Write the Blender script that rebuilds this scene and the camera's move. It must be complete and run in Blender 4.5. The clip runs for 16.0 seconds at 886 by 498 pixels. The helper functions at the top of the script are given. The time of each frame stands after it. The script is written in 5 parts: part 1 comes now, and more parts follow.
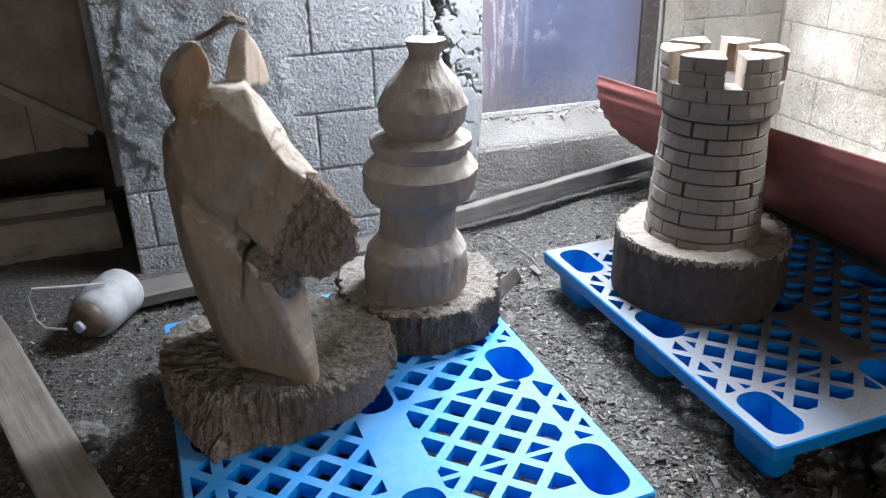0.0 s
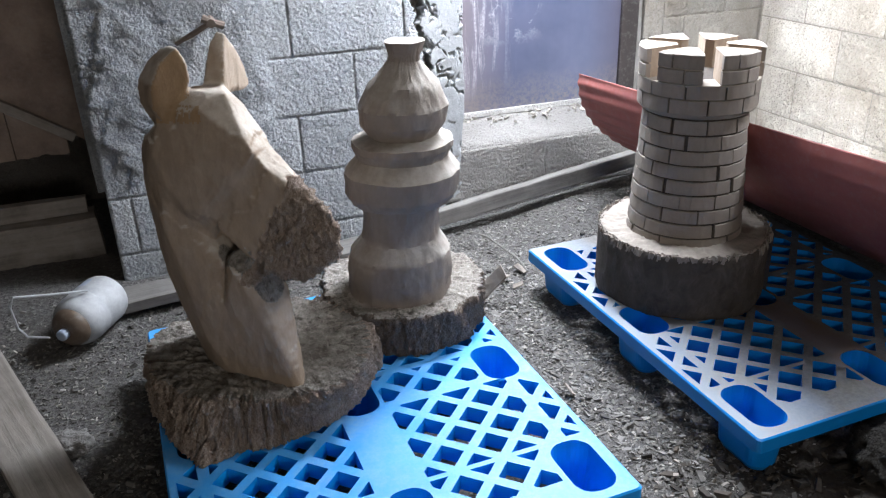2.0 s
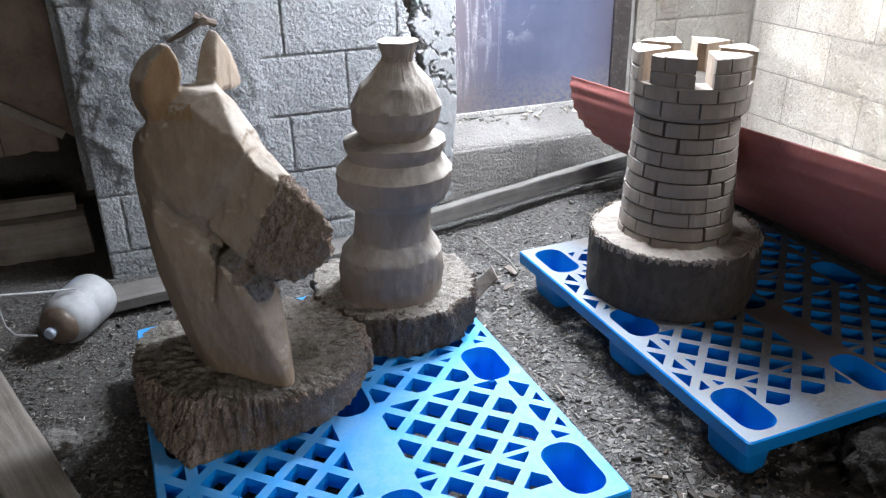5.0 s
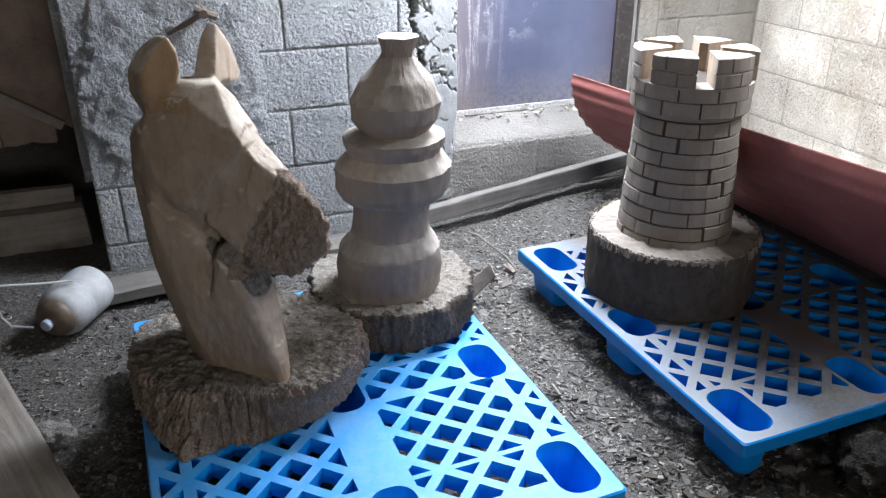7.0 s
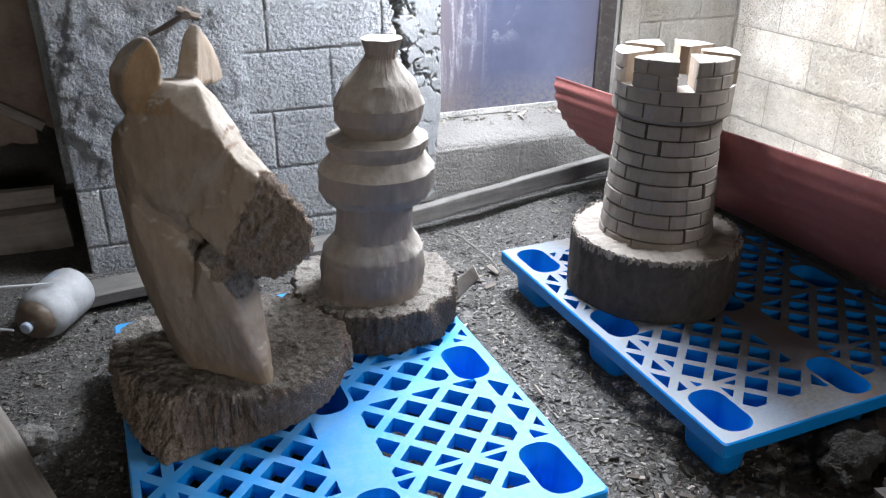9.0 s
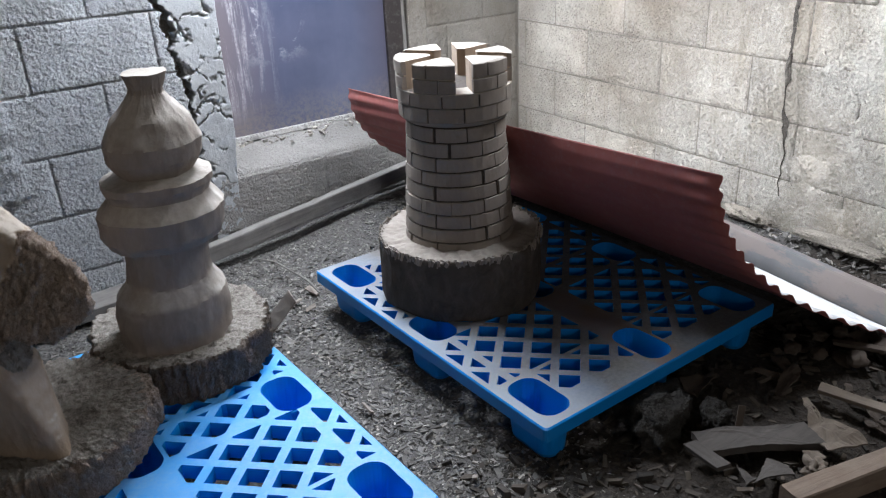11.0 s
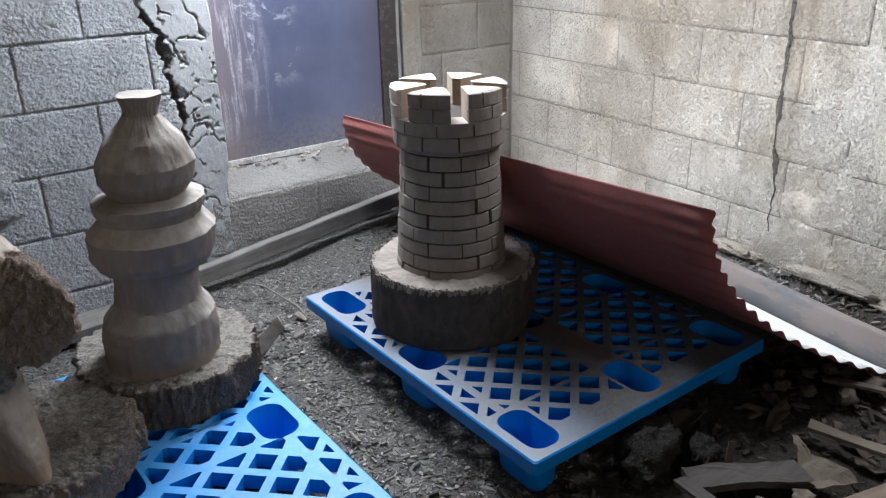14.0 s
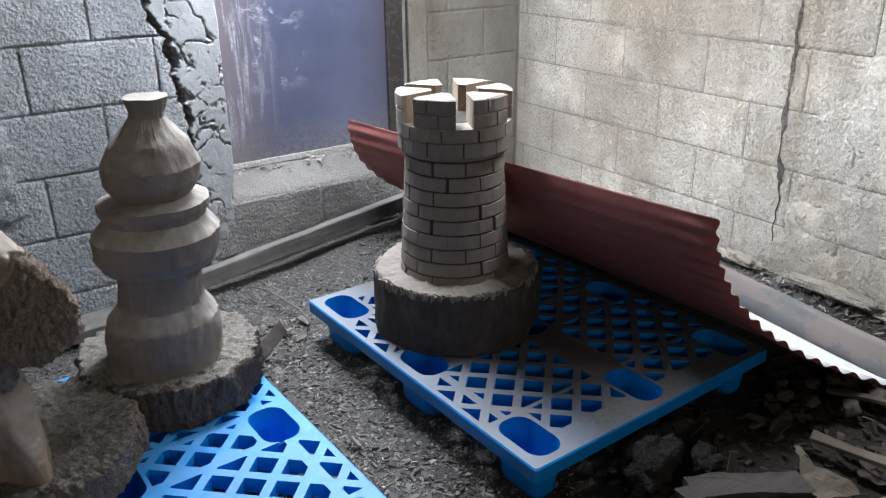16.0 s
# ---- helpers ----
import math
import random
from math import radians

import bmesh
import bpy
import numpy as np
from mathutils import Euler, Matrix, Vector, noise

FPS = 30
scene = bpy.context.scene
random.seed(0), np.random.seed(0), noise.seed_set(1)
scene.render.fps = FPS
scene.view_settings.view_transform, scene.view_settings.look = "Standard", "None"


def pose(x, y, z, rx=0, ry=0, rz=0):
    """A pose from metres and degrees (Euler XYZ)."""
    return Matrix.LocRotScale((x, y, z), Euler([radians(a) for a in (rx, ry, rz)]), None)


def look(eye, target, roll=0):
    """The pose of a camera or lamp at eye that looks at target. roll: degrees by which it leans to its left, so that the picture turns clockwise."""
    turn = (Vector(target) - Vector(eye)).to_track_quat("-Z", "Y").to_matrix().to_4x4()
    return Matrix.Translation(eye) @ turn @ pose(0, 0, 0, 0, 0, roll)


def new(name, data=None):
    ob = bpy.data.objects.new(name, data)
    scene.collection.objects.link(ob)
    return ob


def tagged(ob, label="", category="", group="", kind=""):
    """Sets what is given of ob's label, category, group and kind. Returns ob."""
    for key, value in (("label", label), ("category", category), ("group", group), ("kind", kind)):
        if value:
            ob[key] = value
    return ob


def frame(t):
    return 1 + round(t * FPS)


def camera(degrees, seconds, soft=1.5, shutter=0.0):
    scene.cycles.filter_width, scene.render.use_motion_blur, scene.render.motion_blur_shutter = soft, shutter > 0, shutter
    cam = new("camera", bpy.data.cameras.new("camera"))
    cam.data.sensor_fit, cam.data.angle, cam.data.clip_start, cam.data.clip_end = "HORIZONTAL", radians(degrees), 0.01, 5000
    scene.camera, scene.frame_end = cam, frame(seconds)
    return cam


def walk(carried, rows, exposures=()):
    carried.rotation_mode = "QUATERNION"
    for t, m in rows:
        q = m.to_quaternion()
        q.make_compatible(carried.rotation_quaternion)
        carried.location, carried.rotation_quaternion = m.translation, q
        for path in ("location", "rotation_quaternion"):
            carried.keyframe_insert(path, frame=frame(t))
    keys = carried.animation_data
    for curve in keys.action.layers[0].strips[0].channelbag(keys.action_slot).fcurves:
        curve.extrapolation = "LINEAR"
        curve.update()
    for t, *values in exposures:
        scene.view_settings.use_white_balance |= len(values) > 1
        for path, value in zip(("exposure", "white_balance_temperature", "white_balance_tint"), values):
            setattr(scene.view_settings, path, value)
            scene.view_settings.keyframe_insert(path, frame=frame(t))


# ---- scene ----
from mathutils import geometry

cam = camera(58.4, 16.0, soft=1.2)
PATH = [
    (0, (-0.318, 0.344, 1.406), (0.26, 2.061, 0.561), -1.2),
    (0.5, (-0.316, 0.342, 1.405), (0.27, 2.057, 0.56), -1.2),
    (1, (-0.308, 0.342, 1.404), (0.281, 2.056, 0.557), -1.6),
    (1.5, (-0.307, 0.344, 1.403), (0.29, 2.055, 0.557), -1.8),
    (2, (-0.307, 0.338, 1.408), (0.3, 2.045, 0.562), -1.9),
    (2.5, (-0.308, 0.335, 1.408), (0.309, 2.04, 0.564), -1.7),
    (3, (-0.308, 0.337, 1.408), (0.318, 2.036, 0.559), -1.7),
    (3.5, (-0.31, 0.336, 1.407), (0.319, 2.035, 0.561), -1.6),
    (4, (-0.311, 0.338, 1.407), (0.32, 2.037, 0.561), -1.5),
    (6.5, (-0.307, 0.346, 1.405), (0.323, 2.044, 0.557), -0.4),
    (7, (-0.304, 0.346, 1.404), (0.327, 2.042, 0.552), -0.3),
    (7.5, (-0.307, 0.341, 1.407), (0.331, 2.033, 0.553), -0.2),
    (8, (-0.303, 0.341, 1.404), (0.344, 2.031, 0.552), -0.1),
    (8.5, (-0.303, 0.34, 1.409), (0.353, 2.027, 0.558), 0.0),
    (9, (-0.302, 0.342, 1.407), (0.366, 2.025, 0.558), 0.2),
    (9.5, (-0.285, 0.346, 1.405), (0.402, 2.022, 0.555), -0.3),
    (9.6, (-0.27, 0.341, 1.403), (0.461, 1.999, 0.553), -1.4),
    (9.7, (-0.24, 0.331, 1.404), (0.569, 1.966, 0.548), -2.6),
    (9.8, (-0.213, 0.318, 1.409), (0.679, 1.891, 0.551), -2.2),
    (9.9, (-0.2, 0.311, 1.412), (0.752, 1.845, 0.55), -1.9),
    (10, (-0.194, 0.308, 1.415), (0.787, 1.825, 0.556), -1.8),
    (10.2, (-0.185, 0.318, 1.416), (0.799, 1.833, 0.558), -2.5),
    (12.3, (-0.185, 0.324, 1.425), (0.866, 1.819, 0.612), -2.5),
    (12.5, (-0.185, 0.327, 1.423), (0.867, 1.823, 0.613), -2.5),
    (13, (-0.19, 0.325, 1.424), (0.864, 1.825, 0.624), -2.2),
    (13.5, (-0.186, 0.337, 1.423), (0.868, 1.84, 0.631), -1.7),
    (14, (-0.188, 0.335, 1.423), (0.868, 1.843, 0.642), -1.3),
    (14.5, (-0.191, 0.331, 1.424), (0.864, 1.843, 0.649), -0.9),
    (15, (-0.196, 0.331, 1.426), (0.858, 1.847, 0.655), -0.6),
    (15.5, (-0.193, 0.334, 1.424), (0.861, 1.851, 0.658), -0.6),
    (16, (-0.188, 0.334, 1.422), (0.864, 1.852, 0.655), -0.7),
]
EXPOSURES = [(0.0, 0.5), (9.4, 0.5), (10.0, 0.15), (12.3, -0.3), (16.0, -0.3)]
walk(cam, [(t, look(eye, target, roll)) for t, eye, target, roll in PATH], EXPOSURES)

# ---- light: overcast sky through the open upper half of the door and a rooflight, plus an added fill lamp ----
world = bpy.data.worlds.new("sky")
scene.world = world
world.use_nodes = True
wn = world.node_tree
sky = wn.nodes.new("ShaderNodeTexSky")
sky.sky_type, sky.sun_disc = "NISHITA", False
sky.sun_elevation, sky.sun_rotation = radians(42), radians(40)
wn.links.new(sky.outputs[0], wn.nodes["Background"].inputs[0])
wn.nodes["Background"].inputs[1].default_value = 0.12
sun = new("sun", bpy.data.lights.new("sun", "SUN"))
sun.data.energy, sun.data.angle, sun.data.color = 0.8, radians(12), (1.0, 0.96, 0.9)
sun.matrix_world = look((4, 4.8, 5.6), (0, 0, 0))

CEIL = 2.7


def roof_z(y):
    """The underside of the lean-to roof, low over the door wall."""
    return 1.88 + 0.15 * (3.6 - y)


# rooflights: x0, x1, y0, y1, watts
ROOFLIGHTS = ((2.0, 2.46, 1.55, 2.15, 50), (0.74, 1.5, 2.74, 3.14, 96))
for x0, x1, y0, y1, watts in ROOFLIGHTS:
    lamp = new("rooflight_daylight", bpy.data.lights.new("rooflight_daylight", "AREA"))
    lamp.data.shape, lamp.data.size, lamp.data.size_y = "RECTANGLE", x1 - x0 - 0.04, y1 - y0 - 0.04
    lamp.data.energy, lamp.data.color = watts, (0.845, 0.90, 1.0)
    lamp.matrix_world = pose((x0 + x1) / 2, (y0 + y1) / 2, roof_z((y0 + y1) / 2) + 0.09, -8.5)
half = new("half_door_daylight", bpy.data.lights.new("half_door_daylight", "AREA"))
half.data.shape, half.data.size, half.data.size_y = "RECTANGLE", 0.84, 0.5
half.data.energy, half.data.color = 45, (0.845, 0.90, 1.0)
half.matrix_world = look((1.36, 3.63, 1.54), (1.36, 1.9, 1.05))
# Fill lamp added behind the camera; its window opening is made up.
FILL_OPENING = (-0.4, 0.8, 0.95, 1.6)
end = new("unseen_fill_light", bpy.data.lights.new("unseen_fill_light", "AREA"))
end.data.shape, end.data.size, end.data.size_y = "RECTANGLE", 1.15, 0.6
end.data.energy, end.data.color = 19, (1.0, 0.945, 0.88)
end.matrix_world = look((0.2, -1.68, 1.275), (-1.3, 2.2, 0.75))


# ---- materials ----
class Nodes:
    """Short names for building a material's nodes."""

    def __init__(self, name):
        self.mat = bpy.data.materials.new(name)
        self.mat.use_nodes = True
        self.t = self.mat.node_tree
        self.b = self.t.nodes["Principled BSDF"]
        self.co = self.t.nodes.new("ShaderNodeTexCoord").outputs["Object"]

    def add(self, kind, **kw):
        n = self.t.nodes.new(kind)
        for k, v in kw.items():
            n.inputs[k].default_value = v
        return n

    def link(self, a, b):
        self.t.links.new(a, b)

    def space(self, scale):
        m = self.add("ShaderNodeMapping")
        m.inputs["Scale"].default_value = scale
        self.link(self.co, m.inputs[0])
        return m.outputs[0]

    def noise(self, scale, detail=5.0, rough=0.6, vec=None, dist=0.0):
        n = self.add("ShaderNodeTexNoise", Scale=scale, Detail=detail, Roughness=rough, Distortion=dist)
        self.link(vec or self.co, n.inputs["Vector"])
        return n.outputs["Fac"]

    def cells(self, scale, vec=None, feature="F1", out="Distance"):
        n = self.add("ShaderNodeTexVoronoi", Scale=scale)
        n.feature = feature
        self.link(vec or self.co, n.inputs["Vector"])
        return n.outputs[out]

    def ramp(self, fac, *stops):
        r = self.add("ShaderNodeValToRGB")
        e = r.color_ramp.elements
        while len(e) < len(stops):
            e.new(0.5)
        for el, (p, c) in zip(e, stops):
            el.position = p
            el.color = (*c, 1) if len(c) == 3 else c
        self.link(fac, r.inputs[0])
        return r.outputs[0]

    def mix(self, fac, a, b, mode="MIX"):
        m = self.t.nodes.new("ShaderNodeMix")
        m.data_type, m.blend_type = "RGBA", mode
        for val, sock in ((fac, m.inputs[0]), (a, m.inputs[6]), (b, m.inputs[7])):
            if isinstance(val, (int, float)):
                sock.default_value = val
            elif isinstance(val, tuple):
                sock.default_value = (*val, 1)
            else:
                self.link(val, sock)
        return m.outputs[2]

    def math(self, op, a, b=0.0):
        m = self.t.nodes.new("ShaderNodeMath")
        m.operation = op
        for val, sock in ((a, m.inputs[0]), (b, m.inputs[1])):
            if isinstance(val, (int, float)):
                sock.default_value = val
            else:
                self.link(val, sock)
        return m.outputs[0]

    def up(self):
        g = self.add("ShaderNodeNewGeometry")
        s = self.add("ShaderNodeSeparateXYZ")
        self.link(g.outputs["Normal"], s.inputs[0])
        return s.outputs[2]

    def rnd(self):
        return self.add("ShaderNodeObjectInfo").outputs["Random"]

    def island(self):
        return self.add("ShaderNodeNewGeometry").outputs["Random Per Island"]

    def bump(self, height, strength=0.5, distance=0.01, normal=None):
        n = self.add("ShaderNodeBump", Strength=strength, Distance=distance)
        self.link(height, n.inputs["Height"])
        if normal:
            self.link(normal, n.inputs["Normal"])
        return n.outputs[0]

    def done(self, color, rough=0.8, normal=None, metal=0.0):
        for val, sock in ((color, "Base Color"), (rough, "Roughness"), (metal, "Metallic")):
            s = self.b.inputs[sock]
            if isinstance(val, (int, float)):
                s.default_value = val
            elif isinstance(val, tuple):
                s.default_value = (*val, 1)
            else:
                self.link(val, s)
        if normal:
            self.link(normal, self.b.inputs["Normal"])
        return self.mat


def concrete(name, dark, mid, light, stain, pit=1.0, soil=None, coarse=62):
    """Cast or rendered surface with pits, grains and stain patches; soil: a broad dirty tint in drifts."""
    n = Nodes(name)
    n.co = n.add("ShaderNodeNewGeometry").outputs["Position"]
    grain = n.noise(170, 4, 0.7)
    worn = n.ramp(n.noise(4.5, 5, 0.65), (0.36, (0.3, 0.3, 0.3)), (0.58, (1, 1, 1)))
    pits = n.ramp(n.noise(coarse * 1.15, 4, 0.6), (0.30, (0, 0, 0)), (0.60, (1, 1, 1)))
    pits = n.mix(worn, (0.7, 0.7, 0.7), pits)
    holes = n.ramp(n.noise(coarse * 0.5, 5, 0.6), (0.24, (0, 0, 0)), (0.36, (1, 1, 1)))
    col = n.ramp(grain, (0.25, dark), (0.5, mid), (0.78, light))
    col = n.mix(n.math("MULTIPLY", n.math("SUBTRACT", 1.0, holes), 0.6 * min(1.0, pit)), col, tuple(0.6 * c for c in dark))
    specks = n.ramp(n.noise(95, 6, 0.7), (0.32, (1, 1, 1)), (0.40, (0, 0, 0)))
    col = n.mix(n.math("MULTIPLY", specks, 0.5 * min(1.0, pit)), col, tuple(0.5 * c for c in dark))
    col = n.mix(n.ramp(n.noise(3.2, 6, 0.65), (0.42, (0, 0, 0)), (0.70, (0.8, 0.8, 0.8))), col, stain)
    col = n.mix(n.math("MULTIPLY", n.ramp(n.noise(17, 8, 0.75), (0.50, (0, 0, 0)), (0.66, (1, 1, 1))), 0.3 * min(1.0, pit)), col, stain)
    pale = n.ramp(n.noise(2.1, 7, 0.7, None, 0.4), (0.54, (0, 0, 0)), (0.66, (0.5, 0.5, 0.5)))
    col = n.mix(pale, col, light)
    if soil:
        drift = n.noise(1.25, 6, 0.62, n.space((1, 1, 0.55)), 0.6)
        col = n.mix(n.ramp(drift, (0.44, (0, 0, 0)), (0.62, (0.85, 0.85, 0.85))), col, soil)
        runs = n.noise(1.0, 6, 0.7, n.space((11, 11, 0.9)))
        col = n.mix(n.ramp(runs, (0.55, (0, 0, 0)), (0.72, (0.5, 0.5, 0.5))), col, soil)
    tone = n.ramp(n.rnd(), (0, (0.90, 0.90, 0.90)), (1, (1.06, 1.05, 1.03)))
    col = n.mix(1.0, col, tone, "MULTIPLY")
    nor = n.bump(pits, 1.0, 0.017 * pit)
    nor = n.bump(specks, 1.0, -0.005 * pit, nor)
    nor = n.bump(holes, 0.8, 0.010 * pit, nor)
    nor = n.bump(grain, 0.5, 0.003 * pit, nor)
    nor = n.bump(n.noise(12, 5, 0.6), 0.6, 0.02 * pit, nor)
    return n.done(col, 0.92, nor)


def timber(name, dark, light, dust=(0.3, 0.29, 0.27), amount=0.5, axis=0):
    n = Nodes(name)
    sc = [26, 26, 26]
    sc[axis] = 1.6
    grain = n.noise(1.6, 8, 0.65, n.space(sc), 0.6)
    col = n.ramp(grain, (0.3, dark), (0.7, light))
    d = n.math("MULTIPLY", n.ramp(n.noise(9, 6, 0.7), (0.35, (0, 0, 0)), (0.7, (1, 1, 1))), amount)
    col = n.mix(d, col, dust)
    return n.done(col, 0.85, n.bump(grain, 0.5, 0.006))


def carved(name, dark, light, dust, amount):
    """Chisel-cut wood: long flat facets, fine grain, pale dust that also paints light on upward facets."""
    n = Nodes(name)
    grain = n.noise(2.2, 8, 0.72, n.space((17, 17, 8)), 0.8)
    wide = n.noise(5, 4, 0.6)
    col = n.ramp(grain, (0.25, dark), (0.75, light))
    col = n.mix(n.ramp(wide, (0.35, (0, 0, 0)), (0.75, (0.6, 0.6, 0.6))), col, tuple(c * 0.72 for c in dark))
    # Dust grows with the upward normal, so caught light is coloured in too.
    up = n.ramp(n.up(), (0.2, (0.04, 0.04, 0.04)), (0.5, (1, 1, 1)))
    d = n.math("MULTIPLY", n.math("MULTIPLY", n.ramp(n.noise(14, 6, 0.7), (0.3, (0.2, 0.2, 0.2)), (0.7, (1, 1, 1))), up), amount)
    col = n.mix(d, col, dust)
    facet = n.cells(17, n.space((1, 1, 0.5)))
    nor = n.bump(facet, 0.18, 0.022)
    nor = n.bump(n.cells(34, n.space((1, 1, 0.4))), 0.25, 0.012, nor)
    nor = n.bump(n.noise(90, 6, 0.75), 0.5, 0.004, nor)
    return n.done(col, 0.85, nor)


BLOCK_GREY = concrete("grey_block", (0.25, 0.27, 0.29), (0.44, 0.465, 0.49), (0.60, 0.61, 0.62), (0.34, 0.35, 0.355), 1.1)
BLOCK_PALE = concrete("limewashed_block", (0.36, 0.325, 0.27), (0.65, 0.605, 0.535), (0.80, 0.76, 0.69), (0.45, 0.405, 0.34), 1.25, (0.33, 0.275, 0.21))
JOINT_GREY = concrete("grey_joint", (0.27, 0.285, 0.30), (0.43, 0.45, 0.47), (0.54, 0.55, 0.56), (0.27, 0.28, 0.285), 0.7)
JOINT_PALE = concrete("pale_joint", (0.20, 0.175, 0.145), (0.32, 0.285, 0.24), (0.42, 0.385, 0.335), (0.28, 0.25, 0.21), 0.7)
MORTAR = concrete("mortar", (0.34, 0.335, 0.325), (0.50, 0.49, 0.475), (0.60, 0.59, 0.57), (0.40, 0.39, 0.375), 0.6)
RENDER = concrete("smooth_render", (0.21, 0.22, 0.23), (0.30, 0.315, 0.33), (0.38, 0.39, 0.40), (0.24, 0.25, 0.26), 0.12, None, 40)
# Dark tone stands for the shade in the bay and the broken gap.
DARKENED_WALL = concrete("shade_darkened_render", (0.10, 0.09, 0.08), (0.17, 0.155, 0.14), (0.23, 0.21, 0.19), (0.09, 0.08, 0.07), 0.8)
BAY_GREY = timber("grey_bay_beam", (0.13, 0.11, 0.095), (0.275, 0.245, 0.22), (0.36, 0.33, 0.30), 0.7)
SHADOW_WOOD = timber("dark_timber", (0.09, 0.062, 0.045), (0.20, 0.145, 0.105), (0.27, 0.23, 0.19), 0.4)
GREY_TIMBER = timber("grey_timber", (0.055, 0.05, 0.046), (0.165, 0.155, 0.144), (0.21, 0.20, 0.188), 0.6)
PALE_TIMBER = timber("weathered_plank", (0.21, 0.175, 0.14), (0.43, 0.385, 0.33), (0.46, 0.44, 0.41), 0.55)
DULL_PLANK = timber("dull_brown_plank", (0.13, 0.112, 0.095), (0.29, 0.26, 0.228), (0.33, 0.31, 0.285), 0.5)
CARVED_GREY = carved("dusty_carved_wood", (0.185, 0.153, 0.13), (0.255, 0.218, 0.187), (0.46, 0.435, 0.40), 0.7)
CARVED_OCHRE = carved("ochre_carved_wood", (0.255, 0.188, 0.135), (0.385, 0.305, 0.232), (0.62, 0.58, 0.52), 0.85)
EAR_WOOD = carved("honey_cut_wood", (0.25, 0.155, 0.08), (0.42, 0.285, 0.165), (0.5, 0.44, 0.36), 0.4)
BRICK_WOOD = carved("grey_brick_wood", (0.185, 0.155, 0.13), (0.255, 0.218, 0.185), (0.38, 0.355, 0.32), 0.6)
# Sawn wood lightened so merlon tops, slot floor and cap look brightly lit.
CUT_LIT = carved("lit_sawn_wood", (0.30, 0.26, 0.21), (0.42, 0.38, 0.32), (0.42, 0.40, 0.37), 0.5)
DARK_GROOVE = timber("saw_cut", (0.02, 0.014, 0.011), (0.05, 0.038, 0.028), (0.05, 0.04, 0.032), 0.3)


def bark_material(name, k):
    n = Nodes(name)
    v = n.space((58, 58, 30))
    h = n.noise(1.5, 10, 0.78, v, 1.2)
    col = n.ramp(h, *[(p, tuple(k * v for v in c)) for p, c in ((0.32, (0.075, 0.055, 0.042)), (0.48, (0.44, 0.335, 0.265)), (0.68, (0.72, 0.61, 0.52)))])
    d = n.math("MULTIPLY", n.ramp(n.noise(22, 6, 0.7), (0.4, (0, 0, 0)), (0.75, (1, 1, 1))), 0.3)
    col = n.mix(d, col, (0.33 * k, 0.3 * k, 0.27 * k))
    nor = n.bump(h, 1.0, 0.02)
    return n.done(col, 0.95, n.bump(n.noise(110, 6, 0.75), 1.0, 0.006, nor))


BARK = bark_material("rough_bark", 1.0)
BARK_DARK = bark_material("dark_bark", 0.42)
# Albedo lowered: the corner gets no direct light, so its shade is coloured in.
SHADE_WALL = concrete("shade_toned_render", (0.13, 0.12, 0.105), (0.22, 0.205, 0.18), (0.30, 0.28, 0.25), (0.15, 0.135, 0.115), 0.35, (0.13, 0.105, 0.08), 40)
BLOCK_PALE_SMOOTH = concrete("limewash_plaster", (0.42, 0.39, 0.34), (0.62, 0.585, 0.525), (0.74, 0.71, 0.65), (0.47, 0.43, 0.375), 0.9, (0.35, 0.30, 0.235), 48)
# For walls out of view: a made-up tone that bounces fill light.
BOUNCE_WALL = concrete("unseen_bounce_wall", (0.24, 0.21, 0.18), (0.34, 0.305, 0.265), (0.42, 0.385, 0.34), (0.25, 0.22, 0.19), 0.5)


def sawn_top_material():
    n = Nodes("dusty_sawn_end")
    g = n.noise(60, 7, 0.75)
    col = n.ramp(g, (0.25, (0.16, 0.138, 0.118)), (0.5, (0.35, 0.318, 0.282)), (0.75, (0.52, 0.49, 0.45)))
    h = n.noise(30, 9, 0.8, None, 0.9)
    col = n.mix(1.0, col, n.ramp(h, (0.36, (0.34, 0.32, 0.30)), (0.50, (1, 1, 1))), "MULTIPLY")
    nor = n.bump(h, 1.0, 0.02)
    return n.done(col, 0.95, n.bump(n.noise(130, 5, 0.75), 0.8, 0.006, nor))


SAWN = sawn_top_material()


def pallet_material():
    n = Nodes("blue_plastic")
    up = n.ramp(n.up(), (0.75, (0, 0, 0)), (0.98, (1, 1, 1)))
    # Pale tops: thin dust, and some of the daylight sheen put in the colour.
    dust = n.ramp(n.noise(7, 6, 0.65), (0.34, (0.06, 0.06, 0.06)), (0.72, (0.46, 0.46, 0.46)))
    fine = n.ramp(n.noise(90, 4, 0.7), (0.35, (0.6, 0.6, 0.6)), (0.65, (1, 1, 1)))
    f = n.math("MULTIPLY", n.math("MULTIPLY", up, dust), fine)
    base = n.ramp(n.noise(4, 3), (0.3, (0.002, 0.255, 0.70)), (0.7, (0.003, 0.31, 0.80)))
    n.b.inputs["Specular IOR Level"].default_value = 0.36
    col = n.mix(f, base, (0.34, 0.455, 0.53))
    rough = n.math("ADD", n.math("MULTIPLY", f, 0.3), 0.42)
    return n.done(col, rough, n.bump(n.noise(160, 3), 0.08, 0.002))


PALLET = pallet_material()


